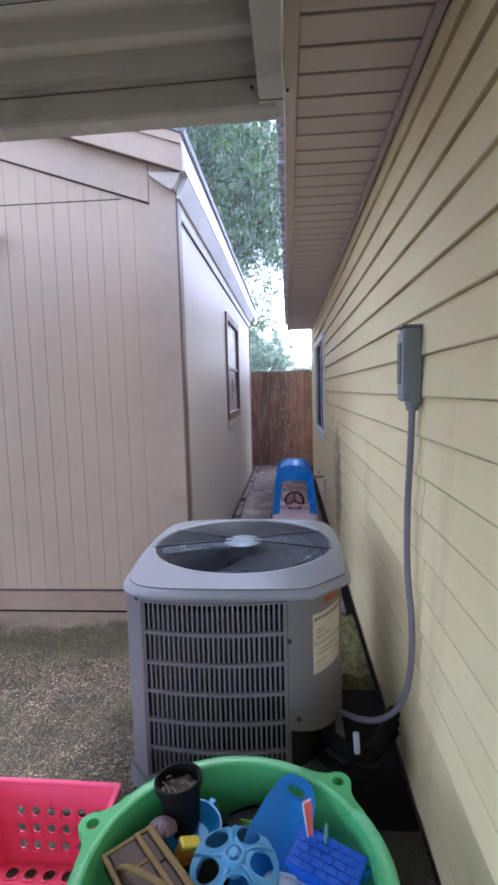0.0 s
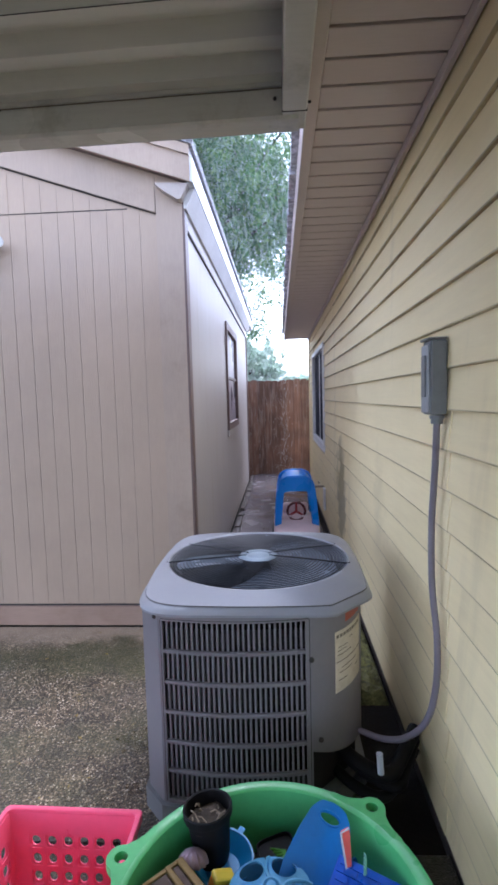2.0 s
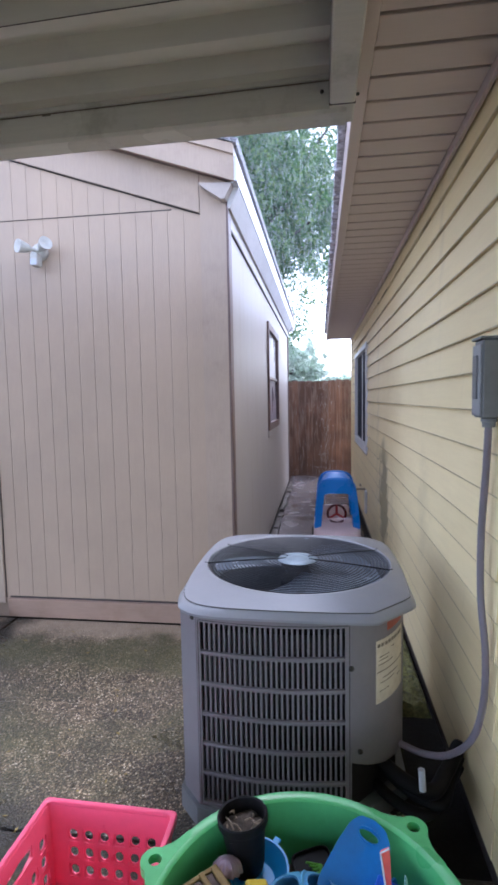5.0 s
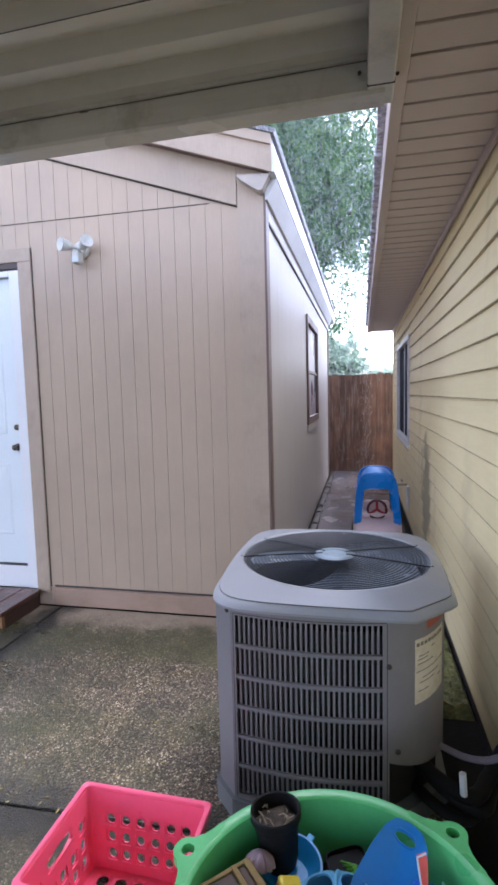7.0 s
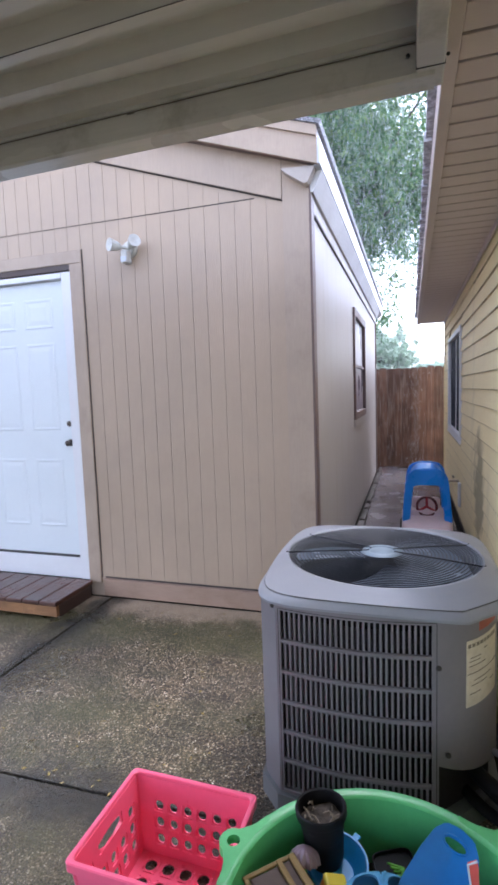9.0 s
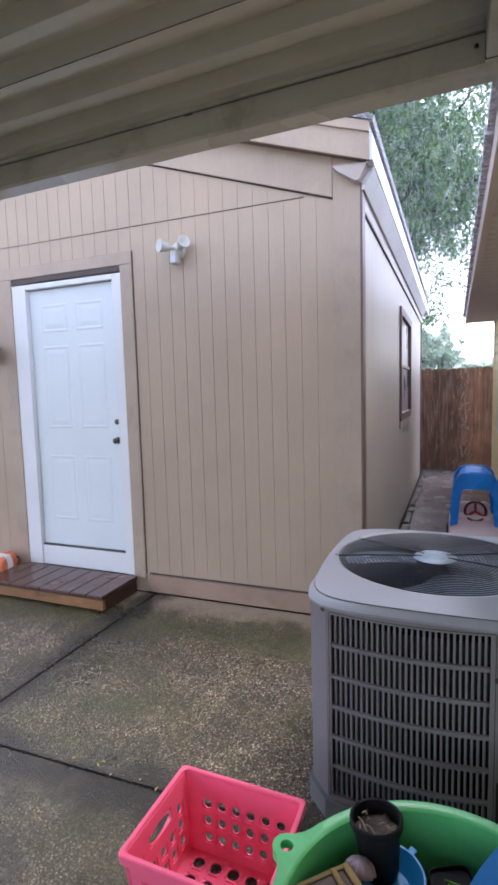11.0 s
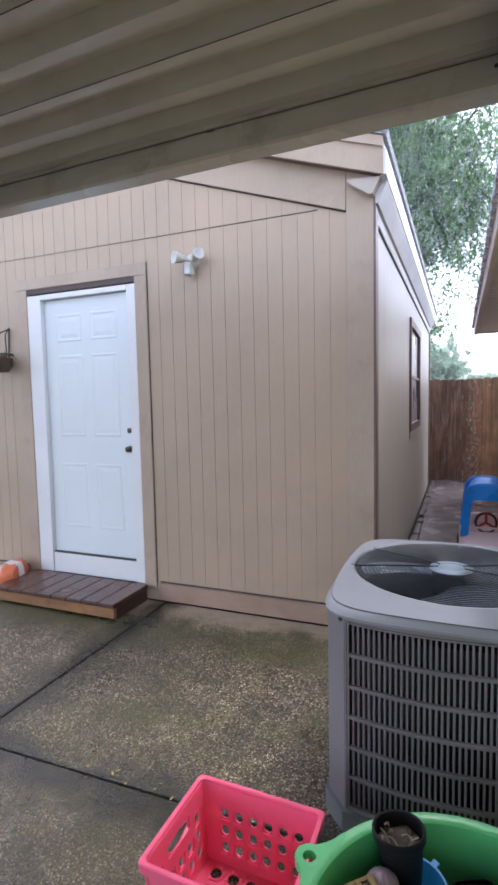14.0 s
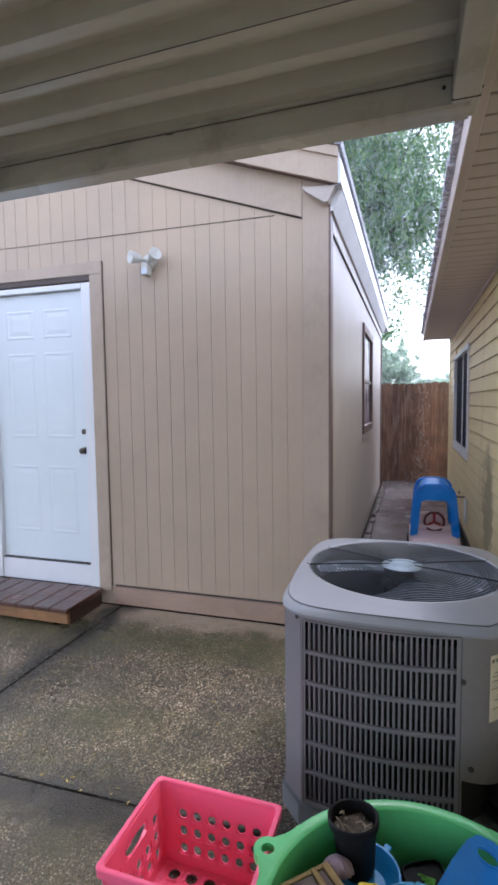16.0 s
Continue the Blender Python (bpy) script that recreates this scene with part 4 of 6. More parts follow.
for aim in ((-0.075, -0.13, 0.004), (0.095, -0.075, 0.024)):
    o = Vector((-1.85, SHED_Y - 0.03, 2.455))
    e = o + Vector(aim) * 0.55
    bm = bm_new()
    tube(bm, [o, e], 0.012, 10)
    part("arm", bm, LAMPWHITE, lamp, "", True)
    d = Vector(aim).normalized()
    bm = bm_new()
    lathe(bm, [(0.0, 0), (0.022, 0.0), (0.028, 0.015), (0.038, 0.055), (0.042, 0.076), (0.037, 0.076), (0.0, 0.062)], 0, 0, 20)
    m = Matrix.Translation(e - d * 0.02) @ d.to_track_quat("Z", "Y").to_matrix().to_4x4()
    bmesh.ops.transform(bm, matrix=m, verts=bm.verts)
    part("lamp_head", bm, LAMPWHITE, lamp, "", True)
bm = bm_new()
box(bm, -1.870, -1.820, SHED_Y - 0.105, SHED_Y - 0.035, 2.345, 2.43, 0.012)
part("sensor", bm, LAMPWHITE, lamp)
bm = bm_new()
box(bm, -1.865, -1.825, SHED_Y - 0.108, SHED_Y - 0.106, 2.352, 2.385, 0.0)
part("lens", bm, PALEWHITE, lamp)

# hanging basket and bag left of the door
hang = thing("hanging_basket", "black iron wall bracket with a dried hanging plant", "planter")
cxh, czh = -3.585, 1.83
bm = bm_new()
tube(bm, [(cxh, SHED_Y - 0.005, 2.13), (cxh, SHED_Y - 0.02, 1.87)], 0.006, 8)
tube(bm, curve_pts([(cxh, SHED_Y - 0.01, 2.12), (cxh + 0.06, SHED_Y - 0.10, 2.05), (cxh + 0.085, SHED_Y - 0.12, 1.93), (cxh + 0.085, SHED_Y - 0.12, 1.87)]), 0.005, 8)
tube(bm, curve_pts([(cxh, SHED_Y - 0.01, 2.12), (cxh - 0.06, SHED_Y - 0.10, 2.05), (cxh - 0.085, SHED_Y - 0.12, 1.93), (cxh - 0.085, SHED_Y - 0.12, 1.87)]), 0.005, 8)
ring = [(cxh + 0.10 * math.cos(a * math.pi / 12), SHED_Y - 0.11 + 0.10 * math.sin(a * math.pi / 12), 1.905) for a in range(24)]
tube(bm, ring, 0.005, 6, True)
part("bracket", bm, IRON, hang, "", True)
bm = bm_new()
lathe(bm, [(0.0, 1.76), (0.06, 1.765), (0.09, 1.81), (0.098, 1.87), (0.088, 1.87), (0.0, 1.85)], cxh, SHED_Y - 0.11, 20)
part("liner", bm, TOYBROWN, hang, "", True)
bm = bm_new()
rnd = random.Random(3)
for i in range(60):
    a = rnd.uniform(0, 6.28)
    r = rnd.uniform(0.02, 0.09)
    p = Vector((cxh + r * math.cos(a), SHED_Y - 0.11 + r * math.sin(a), 1.87))
    q = p + Vector((rnd.uniform(-0.05, 0.05), rnd.uniform(-0.05, 0.02), rnd.uniform(-0.09, 0.06)))
    tube(bm, [p, (p + q) / 2 + Vector((0, 0, 0.03)), q], 0.003, 4)
part("dried_plant", bm, WOOD_AND_SHADE, hang)

bag = thing("cement_bag", "white plastic bag with navy print by the step", "bag")


def sack(c, r, turn, keep=None, grow=0.0):
    """A soft rounded bag resting on the slab; keep picks the faces that carry a print."""
    bm = bm_new()
    bmesh.ops.create_uvsphere(bm, u_segments=32, v_segments=18, radius=1.0)
    m = pose(*c, 0, 0, turn)
    if keep:
        bmesh.ops.delete(bm, geom=[f for f in bm.faces if not keep(f.calc_center_median())], context="FACES")
    for v in bm.verts:
        p = v.co
        q = Vector([math.copysign(abs(k) ** 0.7, k) for k in p])
        v.co = m @ Vector((q.x * (r[0] + grow), q.y * (r[1] + grow), q.z * (r[2] + grow))) + Vector((noise.noise(p * 2.2), noise.noise(p * 2.2 + Vector((4, 0, 0))), noise.noise(p * 2.2 + Vector((0, 5, 0))))) * 0.018
        v.co.z = max(v.co.z, 0.0)
    return bm


part("sack", sack((-3.72, 3.17, 0.085), (0.19, 0.15, 0.085), 8), BAGWHITE, bag, "", True)
part("printed_panel", sack((-3.72, 3.17, 0.085), (0.19, 0.15, 0.085), 8, lambda p: p.z < 0.25 and p.y < -0.1, 0.003), BAGNAVY, bag, "navy printed panel", True)
bag2 = thing("cement_bag", "orange plastic bag with a white band beside the step", "bag")
part("sack", sack((-3.488, 3.225, 0.115), (0.085, 0.14, 0.115), 22), BAGORANGE, bag2, "", True)
part("printed_band", sack((-3.488, 3.225, 0.115), (0.085, 0.14, 0.115), 22, lambda p: -0.35 < p.y < 0.0 and p.z > -0.5, 0.003), BAGWHITE, bag2, "white printed band", True)

# ---- fence ----
fence = thing("fence", "weathered red-brown cedar board fence, wet", "fence")
rnd = random.Random(12)
x = -3.6
while x < 4.2:
    w = rnd.uniform(0.125, 0.142)
    top = 1.81 + rnd.uniform(-0.012, 0.012)
    bm = bm_new()
    off = rnd.uniform(-0.004, 0.004)
    prism(bm, [(x, -0.06), (x + w, -0.06), (x + w, top - 0.02), (x + w - 0.02, top), (x + 0.02, top), (x, top - 0.02)], "y", 10.03 + off, 10.048 + off)
    part("picket", bm, FENCE, fence)
    x += w + 0.005
# dark sheet added behind the pickets to give their gaps shade
bm = bm_new()
box(bm, -3.6, 4.2, 10.0535, 10.0548, 0.0, 1.78)
part("gap_shade_sheet", bm, WOOD_AND_SHADE, fence)
for z in (0.35, 1.45):
    bm = bm_new()
    box(bm, -3.6, 4.2, 10.055, 10.095, z, z + 0.09)
    part("rail", bm, FENCE, fence)

# ---- air conditioner ----
ac = thing("air_conditioner", "grey outdoor air-conditioning condenser with louvred sides and fan top", "air conditioner")
FX0, FX1, FY = -0.485, 0.034, 1.85
foot = [(-0.485, 1.85), (-0.36, 1.834), (-0.225, 1.826), (-0.09, 1.834), (0.034, 1.85), (0.235, 2.06), (0.235, 2.66), (0.13, 2.74), (-0.45, 2.74), (-0.562, 2.66), (-0.562, 1.935)]
bm = bm_new()
inner = [(-0.165 + (x + 0.165) * 0.93, 2.30 + (y - 2.30) * 0.94) for x, y in foot]
prism(bm, inner, "z", 0.07, 0.70)
part("coil", bm, COIL, ac, "dark finned coil behind the louvres")
bm = bm_new()
prism(bm, [(-0.165 + (x + 0.165) * 1.03, 2.30 + (y - 2.30) * 1.03) for x, y in foot], "z", 0.0, 0.075)
part("base_pan", bm, BOXGREY, ac, "dark grey base pan")


def side_panel(p, q, z0, z1, name="side_panel", thick=0.014):
    a, b = Vector((*p, 0)), Vector((*q, 0))
    nrm = Vector((b.y - a.y, a.x - b.x, 0)).normalized()
    bm = bm_new()
    lo, hi = a - nrm * thick, b - nrm * thick
    prism(bm, [(a.x, a.y), (b.x, b.y), (hi.x, hi.y), (lo.x, lo.y)], "z", z0, z1)
    return part(name, bm, AC, ac)


side_panel((-0.562, 1.935), (-0.487, 1.851), 0.075, 0.766, "corner_post")


def service_at(u, lift=0.0):
    """A point on the bent service panel: u metres along it from the front corner, lifted off its face."""
    k = bend_share(u)
    p = Vector((0.034, 1.85, 0)) * (1 - k) ** 2 + Vector((0.178, 1.900, 0)) * 2 * k * (1 - k) + Vector((0.235, 2.10, 0)) * k * k
    d = (Vector((0.144, 0.050, 0)) * (1 - k) + Vector((0.057, 0.200, 0)) * k).normalized()
    return p + Vector((d.y, -d.x, 0)) * lift


def bend_share(u):
    """Share of the bend reached after u metres."""
    return u / 0.305 + 0.18 * u / 0.305 * (1 - u / 0.305)


def on_panel(u0, u1, z0, z1, lift, thick=0.001):
    """A sheet bent to the service panel, from u0 to u1 along it."""
    bm = bm_new()
    n = max(1, round((u1 - u0) / 0.02))
    us = [u0 + (u1 - u0) * i / n for i in range(n + 1)]
    rings(bm, [[(*service_at(u, lift)[:2], z0), (*service_at(u, lift + thick)[:2], z0), (*service_at(u, lift + thick)[:2], z1), (*service_at(u, lift)[:2], z1)] for u in us], True, True, True)
    return bm


bm = on_panel(0.0, 0.305, 0.272, 0.766, -0.014, 0.014)
for v in bm.verts:
    if v.co.z < 0.3:
        v.co.z -= 0.075 * (v.co.x - 0.034) / 0.2
part("service_panel", bm, AC, ac, "", True)
side_panel((0.235, 2.10), (0.235, 2.66), 0.197, 0.766)
side_panel((0.235, 2.66), (0.13, 2.74), 0.075, 0.766, "corner_post")
side_panel((-0.45, 2.74), (-0.562, 2.66), 0.075, 0.766, "corner_post")
# louvred front, bowed outwards: frame, rails and slats
FC, FH, BOW = (FX0 + FX1) / 2, (FX1 - FX0) / 2, 0.028


def bow(x):
    return FY - BOW * (1 - ((x - FC) / FH) ** 2)


def bowed_bar(x0, x1, z0, z1, front, back, n=18):
    """A bar across the bowed front, from x0 to x1."""
    bm = bm_new()
    xs_ = [x0 + (x1 - x0) * i / n for i in range(n + 1)]
    e = min(0.003, (z1 - z0) / 4)
    rings(bm, [[(x, bow(x) + back, z0), (x, bow(x) + front + e, z0), (x, bow(x) + front, z0 + e), (x, bow(x) + front, z1 - e), (x, bow(x) + front + e, z1), (x, bow(x) + back, z1)] for x in xs_], True, True, True)
    return bm


louvre = part("louvre_frame", bowed_bar(FX0, -0.4708, 0.075, 0.766, 0.0, 0.02, 2), AC, ac)
part("louvre_stile", bowed_bar(0.0130, FX1, 0.075, 0.766, 0.0, 0.02, 2), AC, ac)
part("top_rail", bowed_bar(-0.4708, 0.0130, 0.735, 0.766, 0.0, 0.02), AC, ac, "", True)
part("bottom_rail", bowed_bar(-0.4708, 0.0130, 0.075, 0.092, 0.0, 0.02), AC, ac, "", True)
for z in (0.195, 0.302, 0.410, 0.518, 0.628):
    part("louvre_rail", bowed_bar(-0.4708, 0.0130, z - 0.007, z + 0.007, 0.001, 0.013), AC, ac, "", True)
NS = 28
gx0, gx1 = -0.4752, 0.0174
bm = bm_new()
box(bm, -0.0038, 0.0038, 0.010, 0.022, 0.092, 0.735, 0.0015)
slat_me = mesh_of("slat", bm, AC)
for i in range(1, NS):
    ob = new("slat", slat_me)
    ob.parent = ac
    x = gx0 + i * (gx1 - gx0) / NS
    ob.location = (x, bow(x), 0)
# dark gaps round the louvred panel
for x0, x1, z0, z1 in ((-0.4795, -0.4770, 0.080, 0.7445), (0.0262, 0.0286, 0.080, 0.7445), (-0.4768, 0.0260, 0.7425, 0.7450)):
    part("panel_gap", bowed_bar(x0, x1, z0, z1, -0.0007, 0.0005, 18 if x1 - x0 > 0.1 else 1), SEAM_SHADOW, ac)
# louvres on the left and back
for i in range(30):
    ob = new("slat", slat_me)
    ob.parent = ac
    ob.location = (-0.562, 1.95 + i * 0.0235, 0)
    ob.rotation_euler = (0, 0, radians(-90))
for z in (0.09, 0.195, 0.302, 0.410, 0.518, 0.628, 0.742):
    bm = bm_new()
    box(bm, -0.563, -0.550, 1.935, 2.66, z - 0.007, z + 0.007, 0.003)
    part("louvre_rail", bm, AC, ac)
for x, y, z in ((0.020, FY - 0.001, 0.752), (-0.500, 1.866, 0.745), (0.033, FY - 0.001, 0.60), (0.062, 1.8575, 0.31)):
    bm = bm_new()
    lathe(bm, [(0.0, 0), (0.009, 0), (0.009, 0.004), (0.005, 0.007), (0.0, 0.007)], 0, 0, 10)
    bmesh.ops.transform(bm, matrix=pose(x, y, z, 90, 0, 0), verts=bm.verts)
    part("bolt", bm, INK, ac)

# fan cap: a rounded square that runs in to the round outlet
CX, CY, CR = -0.160, 2.300, 0.376


def outline(scale, grow, z, n=96):
    out = []
    for i in range(n):
        t = 2 * math.pi * i / n
        c, s = math.cos(t), math.sin(t)
        e = 6.0
        r = (abs(c / (0.424 * scale + grow)) ** e + abs(s / (0.484 * scale + grow)) ** e) ** (-1 / e)
        # flattened service corner at the front right, smaller cut at the front left
        if c > 0 and s < 0:
            r = min(r, (0.528 * scale + grow) / max(1e-4, (c * 0.72 - s * 0.69)))
        if c < 0 and s < 0:
            r = min(r, (0.600 * scale + grow) / max(1e-4, (-c * 0.72 - s * 0.69)))
        out.append((CX + r * c, CY + r * s, z))
    return out


def circle(r, z, n=96):
    return [(CX + r * math.cos(2 * math.pi * i / n), CY + r * math.sin(2 * math.pi * i / n), z) for i in range(n)]


def blend(a, b, k, z):
    return [(p[0] * (1 - k) + q[0] * k, p[1] * (1 - k) + q[1] * k, z) for p, q in zip(a, b)]


o1, c1 = outline(1, 0, 0), circle(CR, 0)
bm = bm_new()
rings(bm, [outline(0.97, 0, 0.759), outline(1, 0, 0.760), outline(1, 0.001, 0.768), outline(0.985, 0, 0.780), blend(o1, c1, 0.14, 0.787), blend(o1, c1, 0.155, 0.793), blend(o1, c1, 0.6, 0.805),
           blend(o1, c1, 0.92, 0.814), circle(CR, 0.815), circle(CR - 0.006, 0.811), circle(CR - 0.010, 0.80), circle(CR - 0.012, 0.62)])
part("fan_cap", bm, ACCAP, ac, "smooth grey cap round the fan outlet", True)
bm = bm_new()
lathe(bm, [(CR - 0.012, 0.66), (0.0, 0.655)], CX, CY, 48)
part("fan_well", bm, COIL, ac)


def guard_z(r):
    return 0.808 + 0.012 * (1 - (r / CR) ** 2)


r = 0.09
while r < CR:
    bm = bm_new()
    tube(bm, [(CX + r * math.cos(2 * math.pi * i / 48), CY + r * math.sin(2 * math.pi * i / 48), guard_z(r)) for i in range(48)], 0.0020, 5, True)
    part("guard_ring", bm, WIRE, ac, "", True)
    r += 0.0140
for ang in (27, -14, 149, 190):
    a = radians(ang)
    c, s = math.cos(a), math.sin(a)
    bm = bm_new()
    tube(bm, [(CX + r0 * c, CY + r0 * s, guard_z(r0) + 0.0035) for r0 in (0.05, 0.15, 0.25, CR - 0.002)] + [(CX + (CR + 0.006) * c, CY + (CR + 0.006) * s, 0.8165)], 0.0030, 6)
    part("guard_spoke", bm, WIRE, ac)
bm = bm_new()
tube(bm, blend(o1, c1, 0.152, 0.7905), 0.0016, 6, True)
part("cap_seam", bm, SEAM_SHADOW, ac, "dark seam round the cap")
bm = bm_new()
lathe(bm, [(0.078, 0.812), (0.083, 0.816), (0.077, 0.8215), (0.054, 0.8235), (0.050, 0.8205), (0.044, 0.8205), (0.040, 0.823), (0.0, 0.8235)], CX, CY, 36)
part("hub_cap", bm, HUB, ac, "blue-grey metal hub cap", True)
bm = bm_new()
lathe(bm, [(0.0, 0.73), (0.07, 0.73), (0.075, 0.69), (0.0, 0.69)], CX, CY, 24)
part("motor", bm, BLACKRUB, ac, "", True)
for k in range(3):
    a0 = radians(35 + 120 * k)
    bm = bm_new()
    loops = []
    for i in range(9):
        u = i / 8
        r0 = 0.06 + u * 0.285
        w = 0.65 + 1.15 * math.sin(min(1, u * 1.1) * 1.4)
        loops.append([(CX + r0 * math.cos(a0 + w * (j / 6 - 0.5)), CY + r0 * math.sin(a0 + w * (j / 6 - 0.5)), 0.765 + 0.06 * (j / 6 - 0.5) * (0.6 + u)) for j in range(7)])
    rings(bm, loops, False)
    bmesh.ops.solidify(bm, geom=bm.faces, thickness=0.003)
    part("fan_blade", bm, BLADE, ac, "", True)

# rating label on the service panel
plabel = part("rating_label", on_panel(0.085, 0.262, 0.452, 0.672, 0.0005), LABEL, ac, "weathered cream rating label")
part("warning_label", on_panel(0.140, 0.255, 0.694, 0.722, 0.0005), REDINK, ac, "faded red warning sticker")
rnd = random.Random(5)
u = 0.090
while u < 0.245:
    w = rnd.uniform(0.006, 0.016)
    part("print_bar", on_panel(u, u + w, 0.648, 0.660, 0.0018, 0.0006), INK_AND_SHADOW, plabel)
    u += w + 0.005
for z, u0, u1 in ((0.628, 0.165, 0.185), (0.612, 0.10, 0.15), (0.600, 0.095, 0.145), (0.585, 0.095, 0.175), (0.560, 0.088, 0.258), (0.535, 0.115, 0.215), (0.52, 0.105, 0.185), (0.505, 0.21, 0.235), (0.492, 0.10, 0.15)):
    part("print_bar", on_panel(u0, u1, z, z + 0.0028, 0.0018, 0.0006), INK_AND_SHADOW, plabel)

# disconnect box with conduit down to the unit
dbox = thing("disconnect_box", "grey electrical disconnect box on the yellow siding", "electrical box")
bm = bm_new()
box(bm, 0.410, HOUSE_X - 0.004, 1.808, 1.895, 1.414, 1.645, 0.005)
part("body", bm, BOXGREY, dbox)
bm = bm_new()
box(bm, 0.403, 0.4095, 1.814, 1.892, 1.42, 1.632, 0.003)
cover = part("cover", bm, BOXLIGHT, dbox)
bm = bm_new()
box(bm, 0.398, 0.4025, 1.835, 1.875, 1.47, 1.60, 0.002)
part("pull_tab", bm, BOXGREY, cover)
bm = bm_new()
box(bm, 0.400, HOUSE_X - 0.004, 1.803, 1.898, 1.6455, 1.653, 0.003)
part("lid", bm, BOXGREY, dbox)

conduit = thing("conduit", "grey flexible electrical conduit curving down to the unit", "conduit")
CP = [(0.440, 1.845, 1.40), (0.438, 1.855, 1.25), (0.434, 1.875, 1.05), (0.432, 1.86, 0.85), (0.440, 1.83, 0.68), (0.437, 1.83, 0.52), (0.415, 1.86, 0.38), (0.36, 1.91, 0.285), (0.29, 1.96, 0.245), (0.215, 2.02, 0.235)]
bm = bm_new()
pts = curve_pts(CP, 14)
tube(bm, pts, [0.0108 + 0.0006 * (i % 2) for i in range(len(pts))], 12)
part("hose", bm, CONDUIT, conduit, "", True)
bm = bm_new()
lathe(bm, [(0.0, 1.385), (0.019, 1.385), (0.019, 1.40), (0.023, 1.402), (0.023, 1.412), (0.0, 1.413)], 0.440, 1.845, 16)
part("connector", bm, BOXGREY, conduit)
lines = thing("refrigerant_lines", "black insulated refrigerant pipes behind the unit", "pipe")
for k, (dx, dz, rr) in enumerate(((0, -0.045, 0.026), (0.03, -0.09, 0.02), (-0.02, -0.13, 0.02))):
    bm = bm_new()
    tube(bm, curve_pts([(0.10 + dx, 2.05, 0.24 + dz), (0.20 + dx, 1.93, 0.22 + dz), (0.30 + dx, 1.90, 0.20 + dz), (0.37 + dx * 0.4, 2.0, 0.20 + dz), (0.445, 2.12, 0.22 + dz)]), rr, 12)
    part("pipe", bm, BLACKRUB, lines, "", True)
bm = bm_new()
tube(bm, [(0.258, 1.855, 0.265), (0.262, 1.852, 0.195)], 0.011, 10)
part("white_cap", bm, PALEWHITE, lines, "white plastic pipe end", True)

# wall tap
tap = thing("wall_tap", "brass garden tap on the house wall", "tap")
bm = bm_new()
tube(bm, [(HOUSE_X, 6.3, 0.40), (0.36, 6.3, 0.40), (0.32, 6.3, 0.36)], 0.013, 8)
part("spout", bm, STRAW, tap, "", True)
bm = bm_new()
tube(bm, [(0.40, 6.27, 0.45), (0.40, 6.33, 0.45)], 0.012, 8)
part("handle", bm, STRAW, tap, "", True)
bm = bm_new()
box(bm, 0.435, 0.46, 6.05, 6.13, 0.16, 0.42, 0.006)
tagged(part("utility_cover", bm, WHITE), "small white utility cover on the house wall", "cover plate")

# ---- ride-on car ----
car = thing("ride_on_car", "blue and faded pink plastic ride-on toy car", "toy car")
CX2, CY2 = 0.088, 5.0


def bent_frame(pts, w, d, name, material):
    bm = bm_new()
    loops = []
    P3 = curve_pts(pts, 6)
    for i, p in enumerate(P3):
        a, b = P3[max(0, i - 1)], P3[min(len(P3) - 1, i + 1)]
        t = (b - a).normalized()
        s = t.cross(Vector((0, 1, 0))).normalized()
        loops.append([p + s * w / 2 + Vector((0, -d / 2, 0)), p - s * w / 2 + Vector((0, -d / 2, 0)), p - s * w / 2 + Vector((0, d / 2, 0)), p + s * w / 2 + Vector((0, d / 2, 0))])
    rings(bm, loops, True, True, True)
    bmesh.ops.bevel(bm, geom=[e for e in bm.edges], offset=0.008, segments=2, affect="EDGES")
    return part(name, bm, material, car, "", True)


for dy, nm in ((-0.02, "front_hoop"), (0.42, "rear_hoop")):
    hoop = [(-0.180, 0.26), (-0.166, 0.42), (-0.148, 0.60), (-0.130, 0.672), (-0.088, 0.704)]
    bent_frame([(CX2 + x, CY2 + dy, z) for x, z in hoop + [(0.0, 0.712)] + [(-x, z) for x, z in reversed(hoop)]], 0.066, 0.05, nm, CARBLUE)
bm = bm_new()
loops = []
for i in range(9):
    u = i / 8
    yy = CY2 - 0.05 + 0.50 * u
    zz = 0.722 + 0.026 * math.sin(u * math.pi)
    loops.append([(CX2 + xx, yy, zz + dz) for xx, dz in ((-0.15, -0.10), (-0.124, -0.03), (-0.07, 0.005), (0.07, 0.005), (0.124, -0.03), (0.15, -0.10), (0.132, -0.11), (0.062, -0.03), (-0.062, -0.03), (-0.132, -0.11))])
rings(bm, loops, True, True, True)
part("roof", bm, CARBLUE, car, "", True)
bm = bm_new()
prism(bm, [(CX2 - 0.140, 0.56), (CX2 - 0.105, 0.588), (CX2 - 0.07, 0.596), (CX2 + 0.07, 0.596), (CX2 + 0.105, 0.588), (CX2 + 0.140, 0.56), (CX2 + 0.128, 0.67), (CX2 + 0.08, 0.722), (CX2 - 0.08, 0.722), (CX2 - 0.128, 0.67)], "y", CY2 - 0.048, CY2 - 0.02)
part("header_panel", bm, CARBLUE, car)
bm = bm_new()
loops = []
